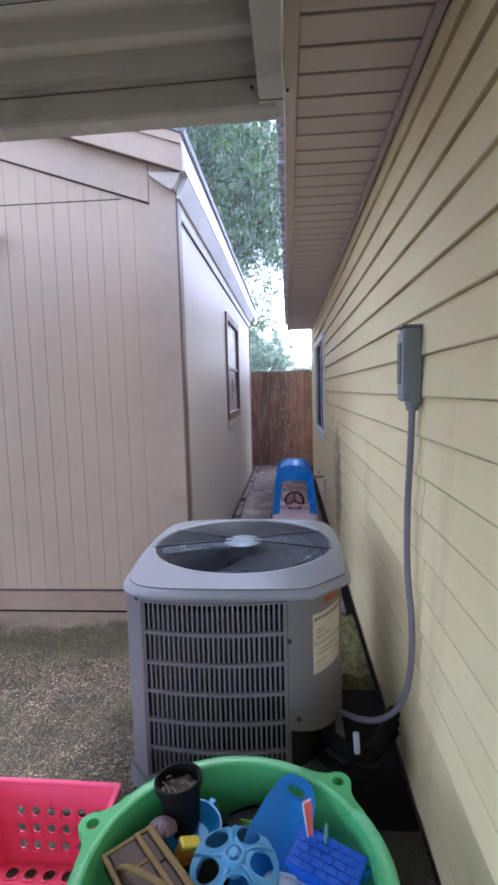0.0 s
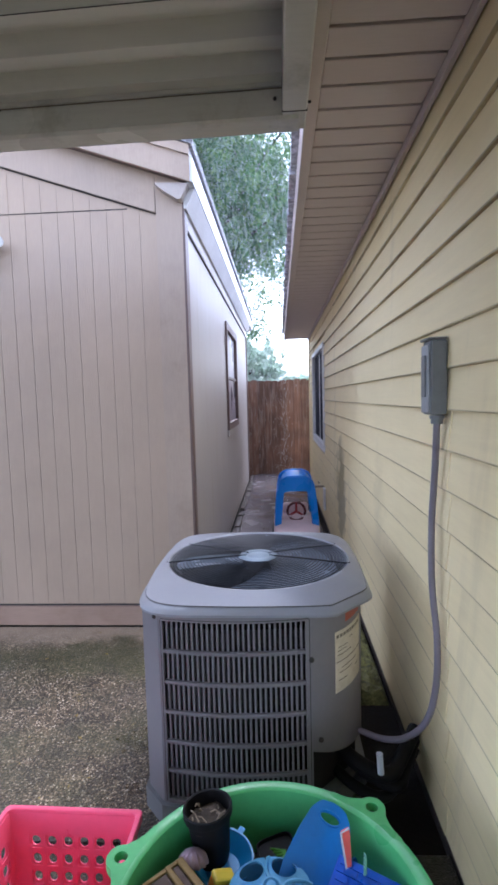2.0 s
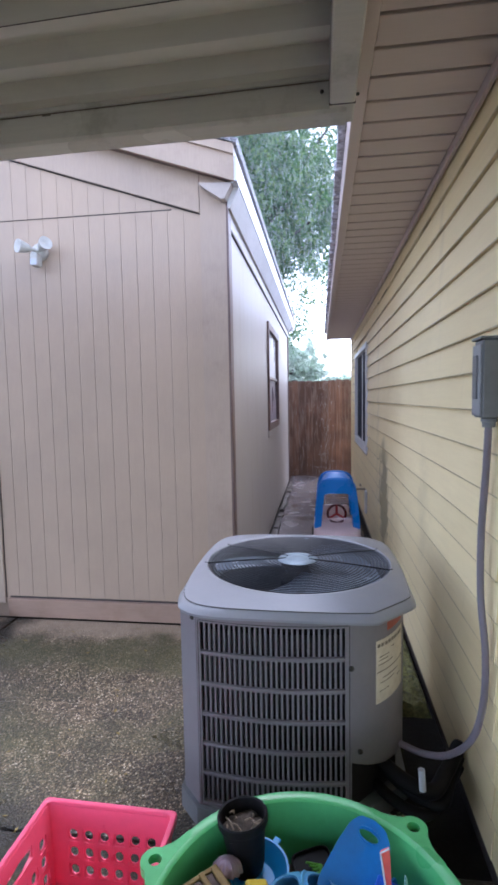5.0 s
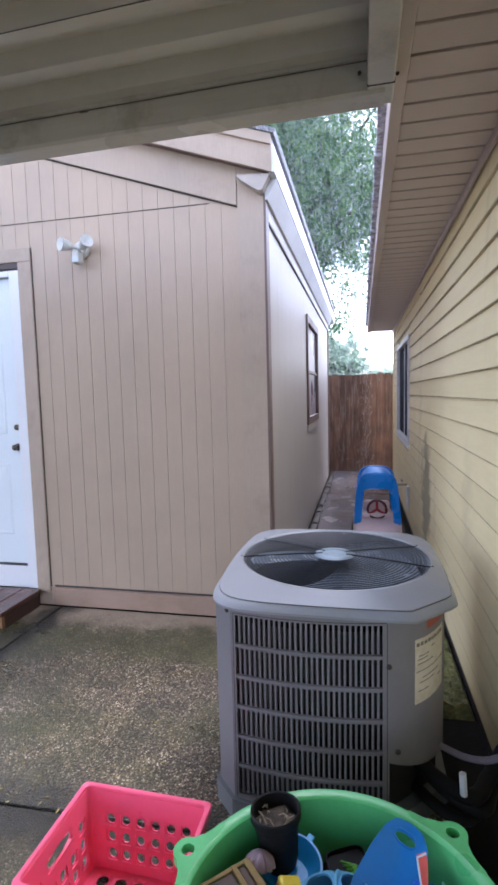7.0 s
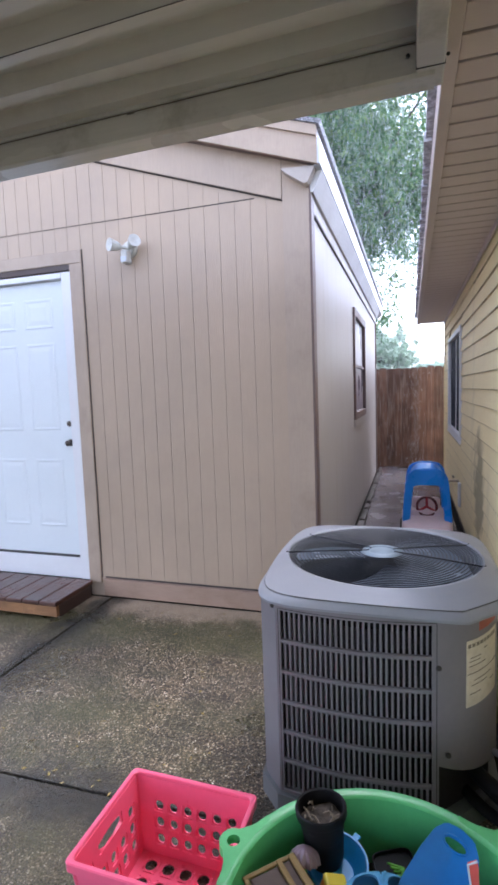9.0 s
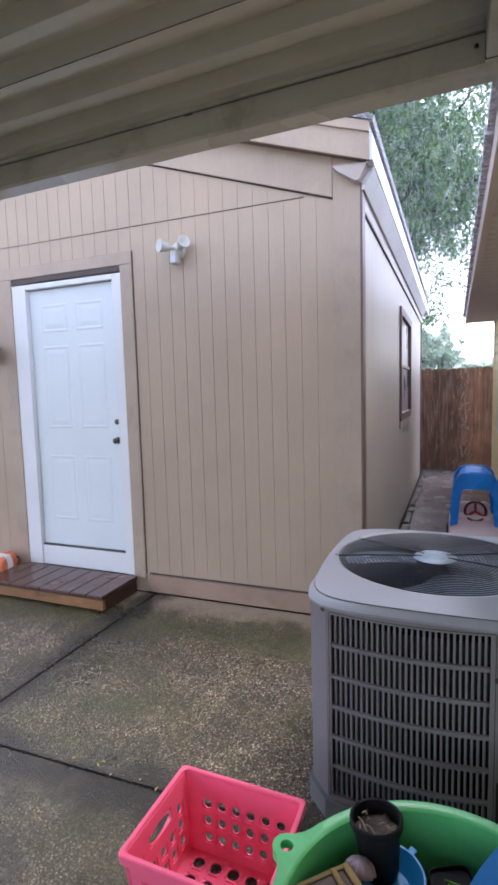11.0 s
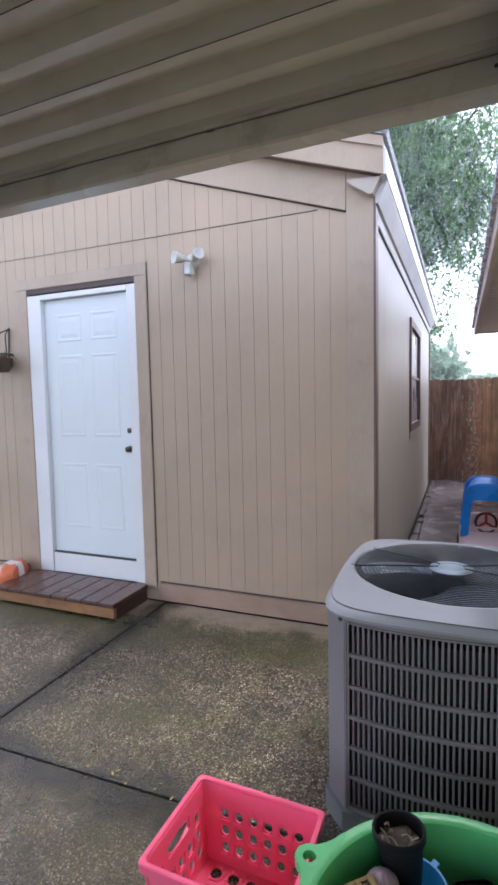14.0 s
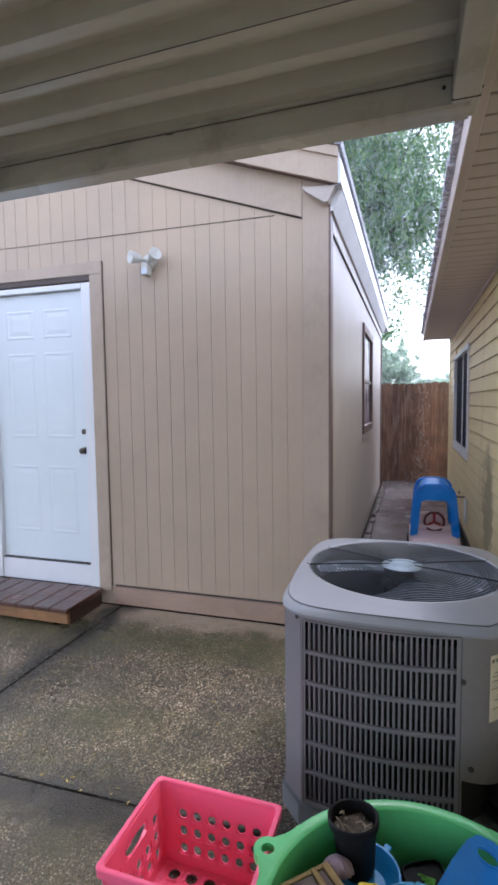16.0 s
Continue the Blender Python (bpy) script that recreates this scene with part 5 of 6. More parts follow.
for yy, w, z0, z1 in ((CY2 - 0.26, 0.15, 0.14, 0.20), (CY2 - 0.22, 0.19, 0.10, 0.245), (CY2 - 0.06, 0.215, 0.09, 0.285), (CY2 + 0.02, 0.22, 0.09, 0.30), (CY2 + 0.5, 0.22, 0.09, 0.30), (CY2 + 0.56, 0.19, 0.12, 0.26)):
    loops.append([(CX2 + w * math.copysign(abs(math.cos(t)) ** 0.5, math.cos(t)), yy, (z0 + z1) / 2 + (z1 - z0) / 2 * math.copysign(abs(math.sin(t)) ** 0.5, math.sin(t))) for t in [2 * math.pi * i / 28 for i in range(28)]])
rings(bm, loops, True, True, True)
part("body", bm, PALEPINK, car, "faded pink body", True)
bm = bm_new()
ringp = [(CX2 + 0.085 * math.cos(a * math.pi / 14), CY2 + 0.09 + 0.03 * math.sin(a * math.pi / 14), 0.375 + 0.08 * math.sin(a * math.pi / 14)) for a in range(28)]
tube(bm, ringp, 0.012, 8, True)
wheel = part("steering_wheel", bm, WHEELRED, car, "dark red steering wheel", True)
for a in (90, 210, 330):
    bm = bm_new()
    tube(bm, [(CX2, CY2 + 0.09, 0.375), (CX2 + 0.083 * math.cos(radians(a)), CY2 + 0.09 + 0.03 * math.sin(radians(a)), 0.375 + 0.08 * math.sin(radians(a)))], 0.012, 8)
    part("spoke", bm, REDPLAST, wheel)
bm = bm_new()
box(bm, CX2 - 0.14, CX2 + 0.14, CY2 + 0.06, CY2 + 0.14, 0.28, 0.345, 0.015)
part("dashboard", bm, PALEPINK, car)
bm = bm_new()
box(bm, CX2 - 0.13, CX2 + 0.13, CY2 + 0.36, CY2 + 0.44, 0.28, 0.40, 0.03)
part("seat_back", bm, PALEPINK, car)
for sx in (-0.21, 0.21):
    for yy in (CY2 - 0.14, CY2 + 0.42):
        bm = bm_new()
        lathe(bm, [(0.0, -0.03), (0.075, -0.03), (0.09, -0.018), (0.09, 0.018), (0.075, 0.03), (0.0, 0.03)], 0, 0, 20)
        bmesh.ops.transform(bm, matrix=pose(CX2 + sx, yy, 0.09, 0, 90, 0), verts=bm.verts)
        part("wheel", bm, BLACKRUB, car, "", True)

# ---- pink crate ----
crate = thing("crate", "hot pink plastic storage crate with round holes, empty", "crate")


def holed_sheet(w, h, holes, slots=(), thick=0.004):
    """A flat sheet in x and y with round holes (cx, cy, r) and slots (cx, cy, halfwidth, r), as thick geometry."""
    bm = bm_new()
    cut = [(cx, cy, r, 0.0) for cx, cy, r in holes] + [(cx, cy, r, hw) for cx, cy, hw, r in slots]
    # cells round each hole; the rest is filled with strips
    cells = [(cx - hw - r * 1.3, cx + hw + r * 1.3, cy - r * 1.3, cy + r * 1.3, cx, cy, r, hw) for cx, cy, r, hw in cut]
    gx = sorted({0.0, w} | {round(c[0], 5) for c in cells} | {round(c[1], 5) for c in cells})
    gy = sorted({0.0, h} | {round(c[2], 5) for c in cells} | {round(c[3], 5) for c in cells})
    cache = {}

    def vert(x, y):
        key = (round(x, 5), round(y, 5))
        if key not in cache:
            cache[key] = bm.verts.new((x, y, 0))
        return cache[key]
    for x0, x1 in zip(gx, gx[1:]):
        for y0, y1 in zip(gy, gy[1:]):
            mx, my = (x0 + x1) / 2, (y0 + y1) / 2
            if any(c[0] < mx < c[1] and c[2] < my < c[3] for c in cells):
                continue
            bm.faces.new((vert(x0, y0), vert(x1, y0), vert(x1, y1), vert(x0, y1)))
    n = 20
    for x0, x1, y0, y1, cx, cy, r, hw in cells:
        inn, out = [], []
        for i in range(n):
            t = 2 * math.pi * (i + 0.5) / n
            c, s = math.cos(t), math.sin(t)
            inn.append(vert(cx + math.copysign(hw, c) * (1 if hw else 0) + r * c, cy + r * s))
            k = max(abs(c) / (r * 1.3 + hw), abs(s) / (r * 1.3))
            out.append(vert(cx + c / k, cy + s / k))
        for i in range(n):
            bm.faces.new((inn[i], inn[(i + 1) % n], out[(i + 1) % n], out[i]))
        for qx, qy in ((x0, y0), (x1, y0), (x1, y1), (x0, y1)):
            best = sorted(range(n), key=lambda i: (out[i].co.x - qx) ** 2 + (out[i].co.y - qy) ** 2)[:2]
            try:
                bm.faces.new((vert(qx, qy), out[best[0]], out[best[1]]))
            except ValueError:
                pass
    bmesh.ops.recalc_face_normals(bm, faces=bm.faces)
    bmesh.ops.solidify(bm, geom=bm.faces, thickness=thick)
    return bm


CW, CD, CH = 0.402, 0.335, 0.255
CRATE_AT = pose(-0.911, 1.266, 0.002, 0, 0, -1.0)
INS = 0.028
lng = [(0.060 + i * 0.0525, 0.055 + j * 0.052, 0.0145) for i in range(6) for j in range(3)]
sht = [(0.052 + i * 0.0575, 0.055 + j * 0.052, 0.0145) for i in range(5) for j in range(3) if not (j == 2 and 0 < i < 4)]


def crate_wall(width, holes, slots, m):
    bm = holed_sheet(width, CH - 0.012, holes, slots)
    # the walls lean in towards the floor
    for v in bm.verts:
        k = 1 - v.co.y / CH
        v.co.x = width / 2 + (v.co.x - width / 2) * (1 - 2 * INS * k / width)
        v.co.z -= INS * k
    bmesh.ops.transform(bm, matrix=CRATE_AT @ m, verts=bm.verts)
    return part("side_wall", bm, PINK, crate)


crate_wall(CW, lng, (), pose(CW, CD, 0.004, 90, 0, 180))
crate_wall(CW, lng, (), pose(0, 0, 0.004, 90, 0, 0))
crate_wall(CD, sht, ((CD / 2, 0.185, 0.045, 0.0145),), pose(0, CD, 0.004, 90, 0, -90))
crate_wall(CD, sht, ((CD / 2, 0.185, 0.045, 0.0145),), pose(CW, 0, 0.004, 90, 0, 90))
bm = holed_sheet(CW - 2 * INS, CD - 2 * INS, [(0.055 + i * 0.059, 0.045 + j * 0.0625, 0.0185) for i in range(5) for j in range(4)])
bmesh.ops.transform(bm, matrix=CRATE_AT @ pose(INS, INS, 0.010), verts=bm.verts)
part("floor_panel", bm, PINK, crate)
bm = bm_new()
rim = []
for off, z in ((-0.004, CH - 0.026), (-0.011, CH - 0.024), (-0.012, CH), (-0.009, CH + 0.003), (0.0, CH + 0.003), (0.003, CH), (0.003, CH - 0.014)):
    lp = []
    for cx, cy, a0 in ((CW, 0, -90), (CW, CD, 0), (0, CD, 90), (0, 0, 180)):
        for k in range(5):
            a = radians(a0 + 22.5 * k)
            rr = 0.016
            sx, sy = (1 if cx else -1), (1 if cy else -1)
            lp.append((cx - sx * (rr + off) + rr * math.cos(a), cy - sy * (rr + off) + rr * math.sin(a), z))
    rim.append(lp)
rings(bm, rim, True)
bmesh.ops.transform(bm, matrix=CRATE_AT, verts=bm.verts)
part("rim", bm, PINK, crate, "", True)
for cx, cy in ((0, 0), (CW, 0), (CW, CD), (0, CD)):
    bm = bm_new()
    sx, sy = (1 if cx else -1), (1 if cy else -1)
    tube(bm, [(cx - sx * (INS + 0.002), cy - sy * (INS + 0.002), 0.0), (cx - sx * 0.004, cy - sy * 0.004, CH - 0.012)], 0.006, 8)
    bmesh.ops.transform(bm, matrix=CRATE_AT, verts=bm.verts)
    part("corner_post", bm, PINK, crate, "", True)

# ---- green tub and what lies in it ----
def resample(poly, n):
    ps = [Vector((*p, 0)) for p in poly]
    ls = [(ps[(i + 1) % len(ps)] - ps[i]).length for i in range(len(ps))]
    tot = sum(ls)
    out, i, acc = [], 0, 0.0
    for k in range(n):
        s = tot * k / n
        while acc + ls[i] < s:
            acc += ls[i]
            i += 1
        out.append(ps[i].lerp(ps[(i + 1) % len(ps)], (s - acc) / ls[i]))
    return out


def plate_with_hole(bm, poly, hole_c, rx, ry, thick, n=48, bowl=0.0):
    c = Vector((*hole_c, 0))
    o = resample(poly, n)
    inn = []
    for p in o:
        d = (p - c)
        t = math.atan2(d.y / ry, d.x / rx)
        inn.append(c + Vector((rx * math.cos(t), ry * math.sin(t), 0)))
    mid = [a.lerp(b, 0.5) for a, b in zip(o, inn)]
    up = Vector((0, 0, thick))

    def lift(p):
        return p + Vector((0, 0, bowl * (p.x / 0.08) ** 2))
    rings(bm, [[lift(p) for p in o], [lift(p) for p in mid], [lift(p) for p in inn], [lift(p) + up for p in inn], [lift(p) + up for p in mid], [lift(p) + up for p in o], [lift(p) for p in o]], True)
    return bm


tub = thing("toy_tub", "large round green plastic tub with lug handles, full of toys", "tub")
TX, TY, TR = -0.095, 1.165, 0.345
bm = bm_new()
lathe(bm, [(0.0, 0.0), (0.27, 0.0), (0.285, 0.012), (0.335, 0.38), (0.338, 0.405), (0.352, 0.410), (0.356, 0.420), (0.350, 0.430), (0.330, 0.430), (0.322, 0.424), (0.318, 0.40), (0.268, 0.03), (0.0, 0.025)], TX, TY, 72)
part("bowl", bm, GREEN, tub, "", True)
for ang in (163.5, 46.5):
    # a rounded ear with a hole, running out of the rim on both sides
    ear = [(0.034 * math.sin(radians(t)), 0.034 * math.cos(radians(t))) for t in range(-80, 81, 16)]
    arm = []
    for u in (0.10, 0.16, 0.22, 0.30):
        rr = 0.352 if u > 0.2 else 0.358
        arm.append((rr * math.sin(u), rr * math.cos(u) - 0.366))
    inner = [(0.334 * math.sin(u), 0.334 * math.cos(u) - 0.366) for u in (0.28, 0.14, 0.0, -0.14, -0.28)]
    outline_ = ear + arm[1:] + inner + [(-x, y) for x, y in reversed(arm[1:])]
    bm = bm_new()
    plate_with_hole(bm, outline_, (0.0, 0.0), 0.0155, 0.0155, 0.022, 96)
    a = radians(ang)
    bmesh.ops.transform(bm, matrix=pose(TX + 0.366 * math.cos(a), TY + 0.366 * math.sin(a), 0.4085, 0, 0, ang - 90), verts=bm.verts)
    part("lug", bm, GREEN, tub, "", True)

# a heap of small pieces at the bottom of the tub
rnd = random.Random(21)
bm = bm_new()
prof = [(0.0, 0.30), (0.10, 0.30), (0.20, 0.29), (0.295, 0.275), (0.303, 0.26)]
lathe(bm, prof, TX, TY, 48)
for v in bm.verts:
    v.co.z += 0.03 * noise.noise(v.co * 14)
tagged(part("sand_heap", bm, SOIL), "dark damp sand and litter in the tub", "sand", "", "stuff")

pot = thing("plant_pot", "black plastic nursery pot tilted, with dry soil", "plant pot")
PM = pose(-0.247, 1.372, 0.334, -3, -5, 0) @ Matrix.Scale(0.84, 4)
bm = bm_new()
lathe(bm, [(0.0, 0.0), (0.046, 0.0), (0.049, 0.01), (0.066, 0.135), (0.072, 0.137), (0.074, 0.142), (0.074, 0.160), (0.071, 0.163), (0.066, 0.160), (0.064, 0.13), (0.052, 0.02)], 0, 0, 36)
bmesh.ops.transform(bm, matrix=PM, verts=bm.verts)
part("pot", bm, POTBLACK, pot, "", True)
bm = bm_new()
lathe(bm, [(0.0, 0.128), (0.03, 0.126), (0.064, 0.12)], 0, 0, 28)
for v in bm.verts:
    v.co.z += 0.012 * noise.noise(v.co * 40)
bmesh.ops.transform(bm, matrix=PM, verts=bm.verts)
part("soil", bm, SOIL, pot)
bm = bm_new()
for i in range(11):
    p = Vector((rnd.uniform(-0.045, 0.045), rnd.uniform(-0.045, 0.045), 0.13))
    q = p + Vector((rnd.uniform(-0.03, 0.03), rnd.uniform(-0.03, 0.03), rnd.uniform(0.0, 0.02)))
    tube(bm, [p, (p + q) / 2 + Vector((0, 0, 0.008)), q], 0.0022, 5)
bmesh.ops.transform(bm, matrix=PM, verts=bm.verts)
part("straw", bm, STRAW, pot)

saucer = thing("toy_bowl", "blue plastic bowl under the black pot", "bowl")
SM = pose(-0.220, 1.348, 0.326, 8, 4, 0) @ Matrix.Scale(0.72, 4)
bm = bm_new()
lathe(bm, [(0.0, 0.0), (0.06, 0.0), (0.085, 0.02), (0.098, 0.055), (0.103, 0.056), (0.103, 0.062), (0.096, 0.062), (0.08, 0.026), (0.058, 0.006), (0.0, 0.006)], 0, 0, 40)
bmesh.ops.transform(bm, matrix=SM, verts=bm.verts)
part("bowl", bm, SAUCER, saucer, "", True)
bm = bm_new()
box(bm, 0.095, 0.125, -0.012, 0.012, 0.052, 0.06, 0.003)
bmesh.ops.transform(bm, matrix=SM @ pose(0, 0, 0, 0, 0, 62), verts=bm.verts)
part("spout", bm, SAUCER, saucer)

# big blue scoop leaning on the wall of the tub
scoop = thing("toy_shovel", "blue plastic shovel with a holed handle leaning in the tub", "toy shovel")
sc_top, sc_low = Vector((0.060, 1.425, 0.440)), Vector((-0.035, 1.225, 0.335))
sc_y = (sc_top - sc_low).normalized()
sc_x = sc_y.cross(Vector((0.25, -0.3, 1))).normalized()
SC = Matrix.Translation(sc_top - sc_y * 0.118) @ Matrix((sc_x, sc_y, sc_x.cross(sc_y))).transposed().to_4x4()
bm = bm_new()
outl = [(-0.07, -0.17), (0.07, -0.17), (0.076, -0.05), (0.064, 0.03), (0.050, 0.085), (0.032, 0.112), (0.0, 0.12), (-0.032, 0.112), (-0.050, 0.085), (-0.064, 0.03), (-0.076, -0.05)]


plate_with_hole(bm, outl, (0.0, 0.082), 0.024, 0.011, 0.006, 72, 0.022)
bmesh.ops.transform(bm, matrix=SC, verts=bm.verts)
part("blade", bm, BLUE, scoop, "", True)
bm = bm_new()
grip = [(0.0 + 0.0275 * math.cos(2 * math.pi * i / 28), 0.082 + 0.0145 * math.sin(2 * math.pi * i / 28), 0.007) for i in range(28)]
tube(bm, grip, 0.0028, 6, True)
bmesh.ops.transform(bm, matrix=SC, verts=bm.verts)
part("grip_edge", bm, BLUE, scoop, "", True)

# light blue flower-shaped sand toy with petal openings
flower = thing("sand_mould", "light blue flower-shaped plastic sand toy with petal openings", "sand toy")
FM = pose(-0.098, 1.222, 0.378, 4, 0, 10)
wedge = [(0.024 * math.cos(t), 0.024 * math.sin(t)) for t in [radians(-35 + 14 * i) for i in range(6)]]
wedge = list(reversed(wedge)) + [(0.098 * (1 + 0.05 * math.cos(2.5 * t)) * math.cos(t), 0.098 * (1 + 0.05 * math.cos(2.5 * t)) * math.sin(t)) for t in [radians(-35.4 + 7.08 * i) for i in range(11)]]
for k in range(5):
    bm = bm_new()
    plate_with_hole(bm, wedge, (0.064, 0), 0.0265, 0.029, 0.006, 80)
    for v in bm.verts:
        v.co.z += 0.024 * (1 - (v.co.x ** 2 + v.co.y ** 2) / 0.0104) + 0.010 * max(0.0, 1 - abs(math.hypot(v.co.x - 0.064, v.co.y) - 0.029) / 0.006)
    bmesh.ops.transform(bm, matrix=FM @ pose(0, 0, 0, 0, 0, 54 + 72 * k), verts=bm.verts)
    part("petal", bm, SKYBLUE, flower, "", True)
    bm = bm_new()
    tube(bm, curve_pts([(0.022, 0.0, 0.030), (0.050, 0.004, 0.027), (0.080, -0.002, 0.018), (0.098, -0.010, 0.006)], 5), 0.0042, 6)
    bmesh.ops.transform(bm, matrix=FM @ pose(0, 0, 0, 0, 0, 90 + 72 * k), verts=bm.verts)
    part("rib", bm, SKYBLUE, flower, "", True)
bm = bm_new()
lathe(bm, [(0.0, 0.0), (0.026, 0.0), (0.028, 0.030), (0.024, 0.042), (0.019, 0.043), (0.016, 0.034), (0.012, 0.034), (0.011, 0.046), (0.0, 0.048)], 0, 0, 24)
bmesh.ops.transform(bm, matrix=FM, verts=bm.verts)
part("hub", bm, SKYBLUE, flower, "", True)
bm = bm_new()
rings(bm, [[((0.099 + g) * (1 + 0.04 * math.cos(5 * t)) * math.cos(t + radians(54)), (0.099 + g) * (1 + 0.04 * math.cos(5 * t)) * math.sin(t + radians(54)), z) for t in [2 * math.pi * i / 60 for i in range(60)]]
           for g, z in ((-0.004, -0.045), (0.0, -0.045), (0.0, 0.004), (-0.003, 0.006), (-0.005, 0.002), (-0.005, -0.045))])
bmesh.ops.transform(bm, matrix=FM, verts=bm.verts)
part("rim", bm, SKYBLUE, flower, "", True)

# royal blue brick mould
mould = thing("castle_mould", "royal blue plastic brick mould lying in the tub", "sand toy")
BM_ = pose(0.110, 1.240, 0.358, 4, 6, -24) @ Matrix.Scale(0.88, 4)
bm = bm_new()
box(bm, -0.085, 0.085, -0.055, 0.055, -0.04, 0.035, 0.006)
bmesh.ops.transform(bm, matrix=BM_, verts=bm.verts)
mould_ob = part("body", bm, ROYAL, mould)
bm = bm_new()
box(bm, -0.092, 0.092, -0.062, 0.062, 0.0355, 0.043, 0.003)
bmesh.ops.transform(bm, matrix=BM_, verts=bm.verts)
part("rim", bm, ROYAL, mould)
for j in range(5):
    for i in range(5):
        x0 = -0.082 + i * 0.034 - (0.017 if j % 2 else 0.0)
        x0, x1 = max(x0, -0.086), min(x0 + 0.031, 0.086)
        bm = bm_new()
        box(bm, x0, x1, -0.056 + j * 0.0228, -0.036 + j * 0.0228, 0.0435, 0.0465, 0.0012)
        bmesh.ops.transform(bm, matrix=BM_, verts=bm.verts)
        part("stud", bm, ROYAL, mould_ob)

stick = thing("craft_stick", "red and white flat stick standing in the toys", "stick")
KM = pose(0.078, 1.278, 0.415, -6, -4, 10)
bm = bm_new()
prism(bm, [(-0.006, 0.0), (0.006, 0.0), (0.010, 0.072), (0.009, 0.086), (-0.010, 0.080)], "y", -0.003, 0.003)
bmesh.ops.transform(bm, matrix=KM, verts=bm.verts)
part("tip", bm, SALMON, stick)
bm = bm_new()
tube(bm, [(-0.007, -0.004, 0.0), (-0.011, -0.004, 0.080), (0.009, -0.004, 0.087)], 0.0022, 6)
bmesh.ops.transform(bm, matrix=KM, verts=bm.verts)
part("edge", bm, PALEWHITE, stick)

for nm, lab, material, m in (("toy_rake", "small lime plastic rake among the toys", LIME, pose(0.015, 1.325, 0.35, 65, 0, 30)),
                             ("toy_fork", "small pale green plastic fork among the toys", PALEGREEN, pose(0.115, 1.275, 0.415, 10, 0, 80) @ Matrix.Scale(0.6, 4)),
                             ("toy_rake", "small lime plastic rake among the toys", LIME, pose(-0.08, 1.40, 0.325, 80, 0, -50) @ Matrix.Scale(0.6, 4))):
    tk = thing(nm, lab, "sand toy")
    for k in range(4):
        bm = bm_new()
        tube(bm, curve_pts([(0, 0, -0.03), (-0.022 + k * 0.015, 0, 0.0), (-0.030 + k * 0.020, 0.01, 0.03)], 4), [0.005] * 8 + [0.003], 6)
        bmesh.ops.transform(bm, matrix=m, verts=bm.verts)
        part("tine", bm, material, tk, "", True)

tanraft = thing("toy_raft", "brown and ochre plastic plank-patterned toy with a handle", "toy")
RM = pose(-0.286, 1.168, 0.412, 4, -6, -50)
bm = bm_new()
box(bm, -0.108, 0.112, -0.062, 0.062, -0.030, 0.0, 0.006)
bmesh.ops.transform(bm, matrix=RM, verts=bm.verts)
part("body", bm, TOYBROWN, tanraft)
for x0, x1, y0, y1 in ((-0.100, -0.030, -0.048, 0.016), (-0.020, 0.040, -0.048, 0.016), (0.050, 0.108, -0.048, 0.016), (-0.100, 0.0, 0.032, 0.046), (0.010, 0.108, 0.032, 0.046)):
    bm = bm_new()
    box(bm, x0, x1, y0, y1, 0.0005, 0.004, 0.0015)
    bmesh.ops.transform(bm, matrix=RM, verts=bm.verts)
    part("panel", bm, TOYBROWN, tanraft)
for x0, x1, y0, y1, z1 in ((-0.110, 0.114, 0.048, 0.064, 0.010), (-0.110, 0.114, 0.018, 0.030, 0.012), (-0.110, 0.114, -0.064, -0.052, 0.006), (-0.114, -0.102, -0.064, 0.064, 0.007), (-0.028, -0.021, -0.05, 0.018, 0.007)):
    bm = bm_new()
    box(bm, x0, x1, y0, y1, 0.001, z1, 0.003)
    bmesh.ops.transform(bm, matrix=RM, verts=bm.verts)
    part("slat", bm, TOYOCHRE, tanraft)
bm = bm_new()
hand = curve_pts([(-0.055, -0.045, 0.004), (-0.015, -0.035, 0.026), (0.035, -0.020, 0.036), (0.085, 0.010, 0.020)], 6)
rings(bm, [[p + Vector((0, -0.007, 0)), p + Vector((0, 0.007, 0)), p + Vector((0, 0.007, 0.004)), p + Vector((0, -0.007, 0.004))] for p in hand], True, True, True)
bmesh.ops.transform(bm, matrix=RM, verts=bm.verts)
part("handle", bm, TOYOCHRE, tanraft, "", True)

shell = thing("shell_mould", "small mauve ribbed shell sand mould", "sand toy")
bm = bm_new()
loops = []
for i in range(9):
    t = i / 8 * math.pi / 2
    loops.append([((0.045 * math.cos(t) + 0.001) * (1 + 0.09 * math.cos(12 * a)) * math.cos(a), (0.045 * math.cos(t) + 0.001) * (1 + 0.09 * math.cos(12 * a)) * math.sin(a), 0.04 * math.sin(t)) for a in [2 * math.pi * k / 48 for k in range(48)]])
rings(bm, loops, True, False, True)
bmesh.ops.transform(bm, matrix=pose(-0.285, 1.305, 0.385, -20, 0, 0) @ Matrix.Scale(0.75, 4), verts=bm.verts)
part("shell", bm, MAUVE, shell, "", True)

duck = thing("toy_truck", "small orange and yellow plastic toy truck", "toy truck")
DM = pose(-0.218, 1.270, 0.362, 10, 20, 30) @ Matrix.Scale(0.8, 4)
bm = bm_new()
box(bm, -0.03, 0.03, -0.025, 0.025, -0.02, 0.025, 0.01)
bmesh.ops.transform(bm, matrix=DM, verts=bm.verts)
part("body", bm, ORANGE, duck)
bm = bm_new()
box(bm, -0.036, 0.03, -0.02, 0.02, 0.0255, 0.045, 0.007)
bmesh.ops.transform(bm, matrix=DM, verts=bm.verts)
part("cab", bm, YELLOWP, duck)
bm = bm_new()
